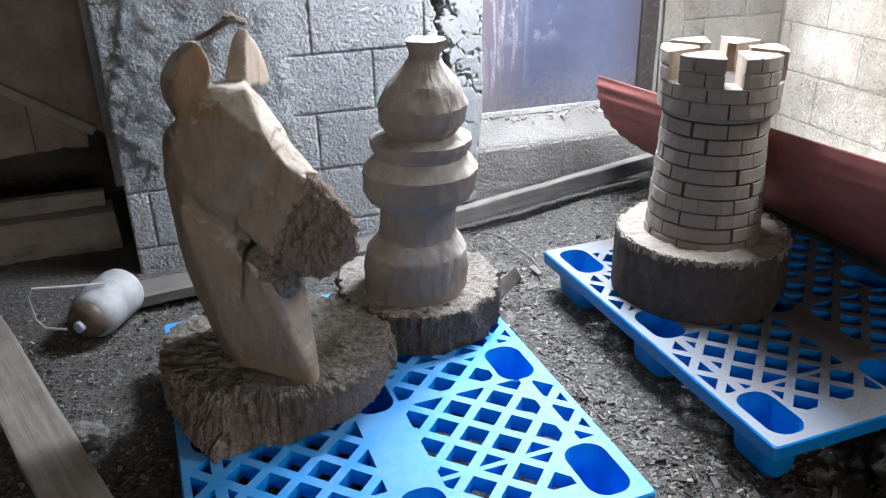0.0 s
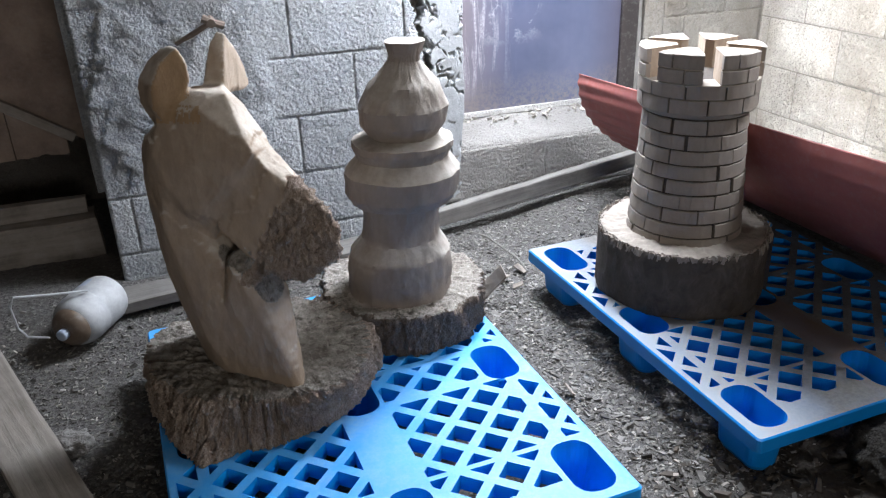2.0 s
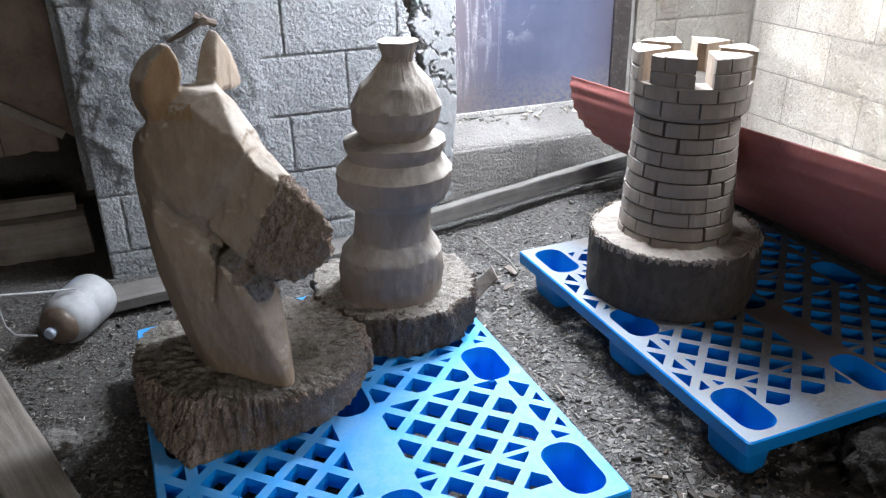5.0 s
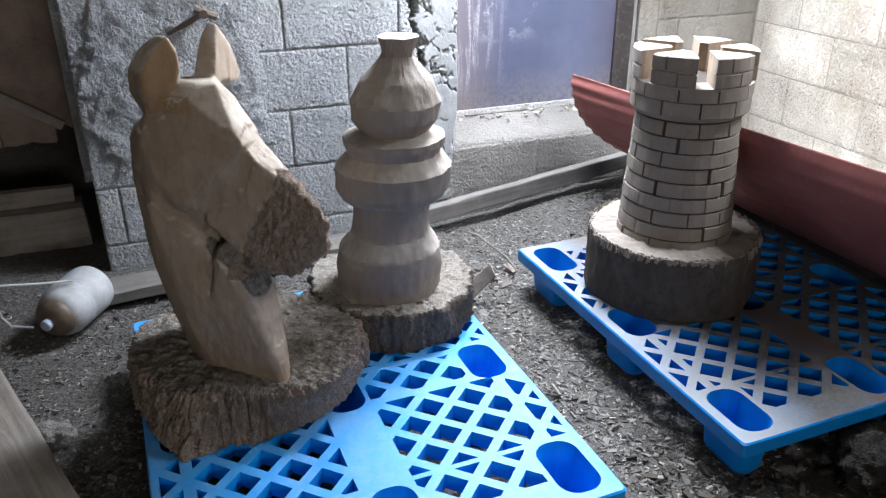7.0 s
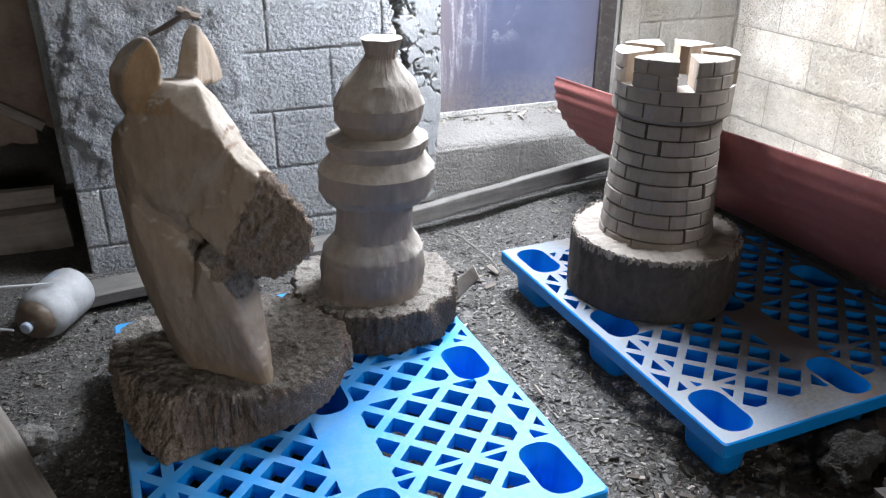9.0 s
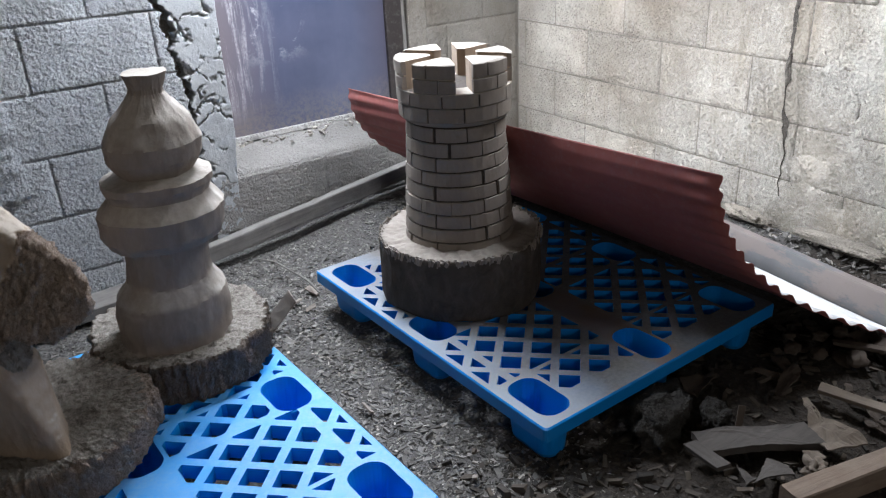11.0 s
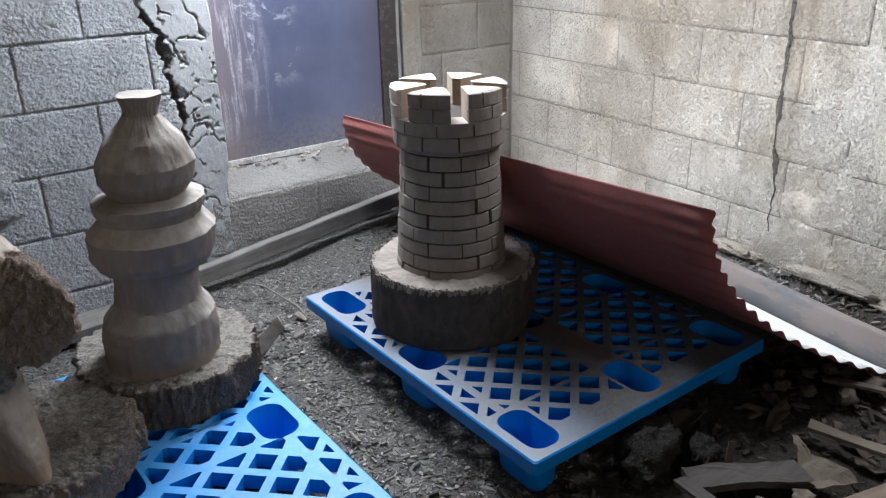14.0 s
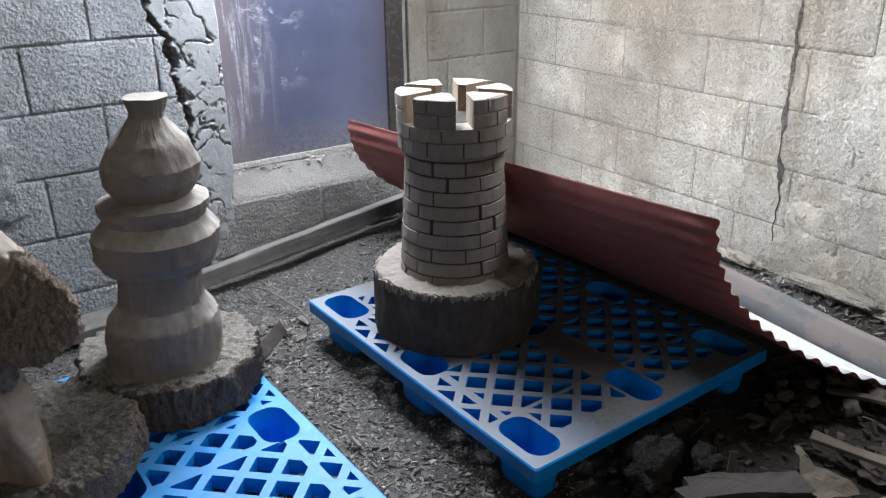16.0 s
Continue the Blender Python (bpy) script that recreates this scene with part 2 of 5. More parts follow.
def painted_board_material():
    n = Nodes("flaking_grey_paint")
    base = n.ramp(n.noise(5, 5, 0.6), (0.35, (0.105, 0.106, 0.109)), (0.65, (0.145, 0.146, 0.149)))
    worn = n.ramp(n.noise(4.5, 7, 0.7, n.space((0.5, 1, 1.2))), (0.50, (0, 0, 0)), (0.55, (1, 1, 1)))
    col = n.mix(worn, base, (0.175, 0.148, 0.136))
    dirt = n.ramp(n.noise(38, 6, 0.75), (0.55, (0, 0, 0)), (0.72, (0.55, 0.55, 0.55)))
    col = n.mix(dirt, col, (0.13, 0.115, 0.10))
    return n.done(col, 0.7, n.bump(worn, 0.2, 0.002))


PAINTED_BOARD = painted_board_material()


def dirty_shade_pallet_material():
    """Blue plastic under brown-grey workshop dust, with packed dirt on the centre strip; blue and dust are darkened for
    the rook's shade.
    """
    n = Nodes("dirty_shade_blue_plastic")
    up = n.ramp(n.up(), (0.75, (0, 0, 0)), (0.98, (1, 1, 1)))
    dust = n.ramp(n.noise(6, 6, 0.65), (0.3, (0.9, 0.9, 0.9)), (0.65, (1, 1, 1)))
    f = n.math("MULTIPLY", up, dust)
    base = n.ramp(n.noise(4, 3), (0.3, (0.002, 0.18, 0.54)), (0.7, (0.003, 0.225, 0.64)))
    sep = n.add("ShaderNodeSeparateXYZ")
    n.link(n.co, sep.inputs[0])
    strip = n.math("ADD", n.math("ABSOLUTE", n.math("SUBTRACT", sep.outputs[0], 0.5)), n.math("MULTIPLY", n.noise(9, 5), 0.06))
    strip = n.ramp(strip, (0.075, (1, 1, 1)), (0.105, (0, 0, 0)))
    # Dust film, its tone lowered to hold the rook's shadow.
    film = n.ramp(n.noise(90, 4, 0.7), (0.35, (0.088, 0.086, 0.082)), (0.65, (0.128, 0.124, 0.118)))
    # Paler film towards the left edge paints the light that falls there.
    film = n.mix(n.ramp(n.math("ADD", sep.outputs[0], n.math("MULTIPLY", n.noise(5, 5), 0.2)), (0.12, (1, 1, 1)), (0.35, (0, 0, 0))), film, (0.225, 0.25, 0.275))
    n.b.inputs["Specular IOR Level"].default_value = 0.3
    col = n.mix(f, base, n.mix(strip, film, (0.10, 0.073, 0.053)))
    return n.done(col, n.math("ADD", n.math("MULTIPLY", f, 0.5), 0.32), n.bump(n.noise(160, 3), 0.08, 0.002))


PALLET_DIRTY_SHADE = dirty_shade_pallet_material()


def ground_material():
    n = Nodes("gritty_earth")
    g = n.noise(70, 8, 0.75)
    w = n.noise(2.2, 5, 0.6)
    col = n.ramp(g, (0.3, (0.03, 0.029, 0.028)), (0.52, (0.10, 0.096, 0.092)), (0.75, (0.24, 0.232, 0.225)))
    col = n.mix(n.ramp(w, (0.4, (0, 0, 0)), (0.7, (0.75, 0.75, 0.75))), col, (0.10, 0.094, 0.088))
    sep = n.add("ShaderNodeSeparateXYZ")
    n.link(n.co, sep.inputs[0])
    # Brown earth by the sheet, darkened: the shadow there is put in the colour.
    edge = n.math("ADD", sep.outputs[1], n.math("MULTIPLY", n.noise(3, 4), 0.5))
    shaded = n.math("MULTIPLY", n.ramp(edge, (0.0, (1, 1, 1)), (1.0, (1, 1, 1))), n.ramp(n.math("SUBTRACT", n.math("ADD", sep.outputs[0], n.math("MULTIPLY", n.noise(3, 4), 0.5)), 1.0), (0.0, (0, 0, 0)), (0.35, (1, 1, 1))))
    shaded = n.math("MULTIPLY", shaded, n.ramp(n.math("SUBTRACT", 2.2, edge), (0.0, (0, 0, 0)), (0.3, (1, 1, 1))))
    col = n.mix(shaded, col, n.ramp(g, (0.3, (0.012, 0.009, 0.007)), (0.55, (0.035, 0.027, 0.02)), (0.8, (0.08, 0.062, 0.05))))
    peb = n.cells(55)
    nor = n.bump(peb, 0.7, 0.012)
    return n.done(col, 0.95, n.bump(g, 0.9, 0.01, nor))


GROUND = ground_material()


def chips_material(name, k, tint=(1.0, 1.0, 1.0)):
    n = Nodes(name)
    col = n.ramp(n.island(), *[(p, tuple(k * v * t for v, t in zip(c, tint))) for p, c in ((0.0, (0.06, 0.056, 0.052)), (0.45, (0.19, 0.18, 0.168)), (0.8, (0.34, 0.325, 0.305)), (1.0, (0.55, 0.53, 0.50)))])
    col = n.mix(0.35, col, n.ramp(n.noise(80, 4), (0.3, (0.06 * k, 0.055 * k, 0.05 * k)), (0.7, (0.3 * k, 0.28 * k, 0.25 * k))))
    return n.done(col, 0.92, n.bump(n.noise(150, 3), 0.4, 0.003))


CHIPS = chips_material("loose_chips", 0.55)
GRIT_CHIPS = chips_material("grey_grit", 0.66, (1.0, 1.0, 1.0))
PALE_CHIPS = chips_material("pale_splinters", 1.15, (1.0, 0.97, 0.92))
# Bark chips cut far down: the shade beside the sheet is in their tone.
DARK_CHIPS = chips_material("bark_scraps", 0.22, (1.0, 0.82, 0.66))


def door_material():
    """Dull blue-violet paint, browner and paled with glare to the hinge side, with rubbed white scrapes, runs and a
    gritty rusty foot.
    """
    n = Nodes("scuffed_blue_door_paint")
    base = n.ramp(n.noise(3, 4), (0.3, (0.05, 0.06, 0.105)), (0.7, (0.085, 0.095, 0.15)))
    streak = n.noise(2.2, 8, 0.72, n.space((15, 15, 1.5)), 0.3)
    blot = n.noise(6.5, 8, 0.72, n.space((1.0, 1.0, 1.3)), 0.5)
    sep = n.add("ShaderNodeSeparateXYZ")
    n.link(n.co, sep.inputs[0])
    wander = n.math("ADD", sep.outputs[0], n.math("MULTIPLY", n.noise(4, 4), 0.12))
    left = n.ramp(wander, (0.14, (1, 1, 1)), (0.36, (0, 0, 0)))
    mid = n.ramp(wander, (0.08, (0, 0, 0)), (0.22, (1, 1, 1)), (0.38, (1, 1, 1)), (0.50, (0, 0, 0)))
    high = n.ramp(sep.outputs[2], (0.30, (0, 0, 0)), (0.42, (1, 1, 1)))
    runs = n.ramp(sep.outputs[2], (0.06, (0, 0, 0)), (0.26, (1, 1, 1)))
    sc = n.math("MULTIPLY", n.math("MULTIPLY", n.ramp(streak, (0.50, (0, 0, 0)), (0.60, (0.85, 0.85, 0.85))), left), runs)
    sb = n.math("MULTIPLY", n.math("MULTIPLY", n.ramp(blot, (0.54, (0, 0, 0)), (0.61, (0.8, 0.8, 0.8))), mid), high)
    sc = n.math("MULTIPLY", n.math("MAXIMUM", sc, sb), n.ramp(n.noise(60, 5, 0.75), (0.36, (0.2, 0.2, 0.2)), (0.58, (1, 1, 1))))
    # Browner and paler to this side; the glare is part of the tone.
    hinge = n.ramp(wander, (0.06, (0.75, 0.75, 0.75)), (0.34, (0, 0, 0)))
    col = n.mix(hinge, base, (0.185, 0.15, 0.15))
    edge = n.ramp(sep.outputs[0], (0.66, (0, 0, 0)), (0.82, (0.55, 0.55, 0.55)))
    col = n.mix(edge, col, (0.05, 0.04, 0.055))
    col = n.mix(sc, col, (0.46, 0.455, 0.475))
    low = n.ramp(n.math("ADD", sep.outputs[2], n.math("MULTIPLY", n.noise(7, 4), 0.12)), (0.07, (1, 1, 1)), (0.24, (0, 0, 0)))
    rust = n.math("MULTIPLY", n.ramp(n.noise(42, 7, 0.78), (0.42, (0, 0, 0)), (0.56, (1, 1, 1))), low)
    col = n.mix(n.math("MULTIPLY", rust, 0.75), col, (0.19, 0.165, 0.145))
    rough = n.ramp(streak, (0.35, (0.34, 0.34, 0.34)), (0.65, (0.52, 0.52, 0.52)))
    return n.done(col, rough, n.bump(streak, 0.15, 0.004, n.bump(n.noise(5, 3), 0.2, 0.01)))


DOOR = door_material()


def rust_sheet(name, a, b, rough):
    n = Nodes(name)
    g = n.noise(6, 6, 0.7)
    col = n.ramp(g, (0.3, a), (0.7, b))
    col = n.mix(n.ramp(n.noise(45, 6, 0.75), (0.5, (0, 0, 0)), (0.75, (0.5, 0.5, 0.5))), col, tuple(0.5 * c + 0.12 for c in b))
    return n.done(col, rough, n.bump(n.noise(70, 4), 0.12, 0.002))


RED = rust_sheet("faded_red_sheet", (0.235, 0.066, 0.058), (0.31, 0.098, 0.086), 0.7)
GALV = rust_sheet("pale_sheet_backing", (0.78, 0.79, 0.80), (0.86, 0.865, 0.87), 0.35)
IRON = rust_sheet("rusty_iron", (0.08, 0.055, 0.04), (0.2, 0.16, 0.13), 0.7)
WHITE_PLASTIC = rust_sheet("grimy_white_plastic", (0.17, 0.178, 0.186), (0.46, 0.475, 0.49), 0.6)
BROWN_GRIME = rust_sheet("brown_residue", (0.05, 0.035, 0.025), (0.12, 0.085, 0.06), 0.5)
DARK_STILE = rust_sheet("black_brown_paint", (0.012, 0.009, 0.009), (0.03, 0.022, 0.02), 0.55)
BAY_WOOD = rust_sheet("sooty_brown_boards", (0.17, 0.122, 0.10), (0.34, 0.262, 0.215), 0.9)
LABEL = rust_sheet("worn_label_print", (0.22, 0.27, 0.36), (0.34, 0.39, 0.47), 0.6)


# ---- mesh helpers ----
def mesh_of(name, bm, material, smooth=False):
    me = bpy.data.meshes.new(name)
    bmesh.ops.recalc_face_normals(bm, faces=bm.faces[:])
    bm.to_mesh(me)
    bm.free()
    for m in material if isinstance(material, (list, tuple)) else [material]:
        me.materials.append(m)
    if smooth:
        for p in me.polygons:
            p.use_smooth = True
    return me


def part(name, bm, material, parent=None, label="", smooth=False):
    ob = new(name, mesh_of(name, bm, material, smooth))
    ob.parent = parent
    if label:
        tagged(ob, label)
    return ob


def box(bm, lo, hi, bevel=0.0, m=None):
    r = bmesh.ops.create_cube(bm, size=1.0)
    vs = r["verts"]
    for v in vs:
        v.co = Vector([l + (h - l) * (c + 0.5) for l, h, c in zip(lo, hi, v.co)])
    if bevel:
        es = list({e for v in vs for e in v.link_edges})
        g = bmesh.ops.bevel(bm, geom=es, offset=bevel, segments=2, affect="EDGES", profile=0.6)
        vs = list({v for f in g["faces"] for v in f.verts} | {v for v in vs if v.is_valid})
    if m is not None:
        bmesh.ops.transform(bm, matrix=m, verts=[v for v in vs if v.is_valid])
    return vs


def slab(lo, hi, bevel=0.0):
    bm = bmesh.new()
    box(bm, lo, hi, bevel)
    return bm


def plank(length, width, thick, seed, rough=0.004, warp=0.0):
    """A sawn board along +x with worn edges, grid-cut so that its faces and ends can be uneven."""
    bm = bmesh.new()
    n = max(8, int(length / 0.05))
    ring = [(-0.5, 0.06), (-0.44, 0), (0, 0), (0.44, 0), (0.5, 0.06), (0.5, 0.94), (0.44, 1), (0, 1), (-0.44, 1), (-0.5, 0.94)]
    rows = []
    for i in range(n + 1):
        x = length * i / n
        row = []
        for a, b in ring:
            p = Vector((x, a * width, b * thick))
            k = noise.noise_vector(Vector((p.x * 5 + seed, p.y * 9, p.z * 9)))
            p += Vector((k.x * rough * (2.5 if i in (0, n) else 0), k.y * rough, k.z * rough))
            p.z += warp * math.sin(math.pi * i / n)
            row.append(bm.verts.new(p))
        rows.append(row)
    for a, b in zip(rows, rows[1:]):
        for j in range(len(ring)):
            k = (j + 1) % len(ring)
            bm.faces.new((a[j], a[k], b[k], b[j]))
    bm.faces.new(rows[0][::-1])
    bm.faces.new(rows[-1])
    return bm


def along(a, b, spin=0.0):
    """The pose that lays +x from a towards b."""
    d = Vector(b) - Vector(a)
    return Matrix.Translation(a) @ d.to_track_quat("X", "Z").to_matrix().to_4x4() @ pose(0, 0, 0, spin)


def loose_plank(name, a, b, width, thick, material, seed, label, category, spin=0.0, rough=0.004):
    length = (Vector(b) - Vector(a)).length
    ob = part(name, plank(length, width, thick, seed, rough), material)
    ob.matrix_world = along(a, b, spin)
    return tagged(ob, label, category)


def tube(bm, pts, radius, sides=8):
    rings = []
    for i, p in enumerate(pts):
        d = (pts[min(i + 1, len(pts) - 1)] - pts[max(i - 1, 0)]).normalized()
        u = d.orthogonal().normalized()
        w = d.cross(u)
        r = radius[i] if isinstance(radius, (list, tuple)) else radius
        rings.append([bm.verts.new(p + (u * math.cos(k * math.tau / sides) + w * math.sin(k * math.tau / sides)) * r) for k in range(sides)])
    for a, b in zip(rings, rings[1:]):
        for k in range(sides):
            bm.faces.new((a[k], a[(k + 1) % sides], b[(k + 1) % sides], b[k]))
    bm.faces.new(rings[0][::-1])
    bm.faces.new(rings[-1])


def smooth_step(a, b, x):
    t = min(1.0, max(0.0, (x - a) / (b - a)))
    return t * t * (3 - 2 * t)


# ---- ground ----
def ground_height(x, y):
    h = 0.012 * noise.noise(Vector((x * 1.7, y * 1.7, 3.0))) + 0.006 * noise.noise(Vector((x * 6, y * 6, 8.0)))
    h += 0.10 * smooth_step(0.7, 1.7, x) * smooth_step(2.75, 3.3, y) * (1 - smooth_step(2.1, 2.5, x))
    h += 0.09 * smooth_step(2.3, 2.5, x)
    h += 0.03 * smooth_step(3.0, 3.35, y)
    return h - 0.012


def build_ground():
    bm = bmesh.new()
    nx, ny = 190, 210
    x0, x1, y0, y1 = -2.4, 2.9, -1.8, 4.6
    grid = []
    for j in range(ny + 1):
        row = []
        for i in range(nx + 1):
            x, y = x0 + (x1 - x0) * i / nx, y0 + (y1 - y0) * j / ny
            z = ground_height(x, y) + 0.006 * noise.fractal(Vector((x * 22, y * 22, 1.0)), 0.8, 2.0, 3)
            row.append(bm.verts.new((x, y, z)))
        grid.append(row)
    for a, b in zip(grid, grid[1:]):
        for i in range(nx):
            bm.faces.new((a[i], a[i + 1], b[i + 1], b[i]))
    ob = part("ground", bm, GROUND, smooth=True)
    return tagged(ob, "grey gritty earth floor strewn with wood chips and rubble", "ground", kind="structure")


build_ground()

# ---- walls ----
WALL_A, WALL_B, RECESS = 3.37, 2.57, 3.6
LEFT, NEAR = -2.2, -1.6


def wall(name, lo, hi, material, label):
    return tagged(part(name, slab(lo, hi), material), label, "wall", kind="structure")


wall_a = wall("wall_back", (-0.53, WALL_A + 0.0035, -0.1), (0.60, RECESS + 0.1, CEIL), JOINT_GREY, "grey concrete block wall with rough worn mortar joints")
wall_b = wall("wall_side", (WALL_B + 0.003, NEAR, -0.1), (WALL_B + 0.25, RECESS + 0.25, CEIL), JOINT_PALE, "pale limewashed concrete block wall with a dark vertical crack")
wall_c = wall("wall_corner", (1.99, RECESS + 0.002, -0.1), (WALL_B + 0.0035, RECESS + 0.25, CEIL), SHADE_WALL, "rendered block wall beside the door post, coloured down for shade")
wall("wall_left", (LEFT - 0.2, NEAR, -0.1), (LEFT, 4.6, CEIL), BOUNCE_WALL, "unseen side wall of the shed, toned to bounce light")
# Unseen end wall, built round the made-up opening that lets the fill in.
for lo, hi in (((LEFT - 0.2, -0.1), (FILL_OPENING[0], CEIL)), ((FILL_OPENING[1], -0.1), (WALL_B, CEIL)), ((FILL_OPENING[0], -0.1), (FILL_OPENING[1], FILL_OPENING[2])), ((FILL_OPENING[0], FILL_OPENING[3]), (FILL_OPENING[1], CEIL))):
    wall("wall_near", (lo[0], NEAR - 0.2, lo[1]), (hi[0], NEAR, hi[1]), BOUNCE_WALL, "unseen end wall round the opening added for the fill lamp")
wall("wall_far_left", (LEFT, 4.4, -0.1), (-0.55, 4.6, CEIL), DARKENED_WALL, "back wall of the unlit bay, darkened for its shade")
wall("wall_bay_return", (-0.55, RECESS + 0.1, -0.1), (-0.45, 4.6, CEIL), DARKENED_WALL, "return wall of the unlit bay, darkened for its shade")
wall("wall_above_door", (0.66, RECESS + 0.05, 1.8), (1.99, RECESS + 0.25, CEIL), DARKENED_WALL, "unseen wall above the door in the same darkened render")


def build_ceiling():
    bm = bmesh.new()
    a, b, c, d = LEFT - 0.2, WALL_B + 0.25, NEAR - 0.2, 4.6
    pieces, front = [], c
    for x0, x1, y0, y1, watts in ROOFLIGHTS:
        pieces += [((a, front), (b, y0)), ((a, y0), (x0, y1)), ((x1, y0), (b, y1))]
        front = y1
    for lo, hi in pieces + [((a, front), (b, d))]:
        for v in box(bm, (*lo, 0.0), (*hi, 0.1)):
            v.co.z += roof_z(v.co.y)
    return tagged(part("ceiling", bm, PALE_TIMBER), "boarded lean-to roof with open rooflights", "ceiling", kind="structure")


build_ceiling()


def gap_line(z):
    """The ragged gap between the blocks and the door jamb's mortar."""
    pts = ((-0.2, 0.735), (0.5, 0.735), (0.72, 0.73), (0.90, 0.692), (1.02, 0.688), (1.09, 0.645), (1.16, 0.622), (3.0, 0.60))
    for (z0, x0), (z1, x1) in zip(pts, pts[1:]):
        if z <= z1:
            return x0 + (x1 - x0) * (z - z0) / (z1 - z0)
    return 0.6


def rough_block(length, height, seed, rough=0.0012, depth=0.05, ragged=None):
    """A block's face: local x along the wall, y into it, z up; the face is cut fine and uneven. ragged: broken ends."""
    bm = bmesh.new()
    nx, nz = max(4, int(length / 0.009)), max(4, int(height / 0.009))
    g = []
    for j in range(nz + 1):
        row = []
        for i in range(nx + 1):
            x, z = length * i / nx, height * j / nz
            e = min(i, nx - i, j, nz - j)
            k = noise.fractal(Vector((x * 30 + seed * 7.1, z * 30, seed)), 0.45, 2.1, 4)
            y = -rough * k + (0.0012 if e == 0 else 0)
            if ragged:
                x = (ragged(z) + 0.013 * noise.fractal(Vector((seed, z * 30, 2.0)), 0.5, 2.1, 5)) * i / nx
            dx = 0.0007 * noise.noise(Vector((z * 30, seed, 5.0))) if i in (0, nx) else 0
            dz = 0.0007 * noise.noise(Vector((x * 30, seed, 9.0))) if j in (0, nz) else 0
            row.append(bm.verts.new((x + dx, y, z + dz)))
        g.append(row)
    for a, b in zip(g, g[1:]):
        for i in range(nx):
            bm.faces.new((a[i], a[i + 1], b[i + 1], b[i]))
    rim = [g[0][i] for i in range(nx + 1)] + [g[j][nx] for j in range(1, nz + 1)] + [g[nz][i] for i in range(nx - 1, -1, -1)] + [g[j][0] for j in range(nz - 1, 0, -1)]
    back = [bm.verts.new((v.co.x, depth, v.co.z)) for v in rim]
    for i in range(len(rim)):
        k = (i + 1) % len(rim)
        bm.faces.new((rim[k], rim[i], back[i], back[k]))
    return bm


def courses(parent, spans, turn, z0, pitch, first, count, joint_of, material, end, ragged_last=False, gap=0.005):
    """Lay blocks as parts of a wall. spans: (start, stop) along the wall; joint_of(k): where a joint of course k falls."""
    shared = {}
    for k in range(first, first + count):
        s = joint_of(k)
        s -= math.ceil((s - spans[0]) / 0.45) * 0.45
        while s < spans[1]:
            a, b = max(s, spans[0]), min(s + 0.45, spans[1])
            s += 0.45
            if b - a < 0.03:
                continue
            last = ragged_last and b >= spans[1] - 1e-6
            if last and gap_line(z0 + pitch * (k + 0.5)) - a < 0.035:
                continue
            key = (round(b - a, 3), k if last else k % 3, last)
            if key not in shared:
                shared[key] = mesh_of("block", rough_block(b - a - gap, pitch - gap, 1.7 * len(shared) + 3 * end, ragged=(lambda zz, a=a, k=k: gap_line(z0 + pitch * k + zz) - 0.012 - a) if last else None), material, True)
            ob = new("block", shared[key])
            ob.parent = parent
            ob.matrix_world = turn(a + gap / 2, z0 + pitch * k + gap / 2)


courses(wall_a, (-0.555, 0.69), lambda s, z: pose(s, WALL_A, z), 0.8125, 0.2295, -4, 7, lambda k: 0.19 if k % 2 == 0 else 0.427, BLOCK_GREY, 1, True, 0.005)
courses(wall_b, (-(RECESS - 0.004), -1.0), lambda s, z: pose(WALL_B, -s, z, 0, 0, -90), 0.29, 0.2285, -2, 8, lambda k: -2.41 if k % 2 == 0 else -2.186, BLOCK_PALE, 2, False, 0.006)
courses(wall_c, (1.995, WALL_B - 0.004), lambda s, z: pose(s, RECESS, z), 0.09, 0.23, 0, 6, lambda k: 2.12 if k % 2 == 0 else 2.345, SHADE_WALL, 3)


GRIT = concrete("gritty_sill", (0.125, 0.118, 0.11), (0.205, 0.197, 0.187), (0.31, 0.30, 0.285), (0.15, 0.142, 0.134), 0.4)


# ---- the door and its sill ----
def build_sill():
    bm = bmesh.new()
    n = 40
    rows = []
    prof = [(WALL_A - 0.003, -0.1), (WALL_A - 0.003, 0.12), (WALL_A, 0.24), (WALL_A, 0.352), (WALL_A + 0.018, 0.372), (WALL_A + 0.07, 0.385), (WALL_A + 0.14, 0.405), (RECESS - 0.02, 0.42), (RECESS + 0.06, 0.42), (RECESS + 0.06, -0.1)]
    for i in range(n + 1):
        x = 0.66 + 1.33 * i / n
        row = []
        for j, (y, z) in enumerate(prof):
            k = noise.fractal(Vector((x * 9, y * 9, z * 9)), 0.8, 2.0, 3)
            live = 0 < j < len(prof) - 1
            row.append(bm.verts.new((x, y + (0.005 * k if live else 0), z + (0.012 * k if 3 < j < 8 else 0))))
        rows.append(row)
    for a, b in zip(rows, rows[1:]):
        for j in range(len(prof) - 1):
            bm.faces.new((a[j], b[j], b[j + 1], a[j + 1]))
    return tagged(part("door_sill", bm, GRIT, smooth=True), "worn concrete sill wall under the door, dusted with plaster", "sill", kind="structure")


sill = build_sill()
for a, b in ((0.672, 1.262), (1.272, 1.86), (1.87, 1.985)):
    ob = part("block", rough_block(b - a, 0.232, a * 9, 0.0025), GRIT, sill, smooth=True)
    ob.matrix_world = pose(a, WALL_A - 0.006, 0.118)


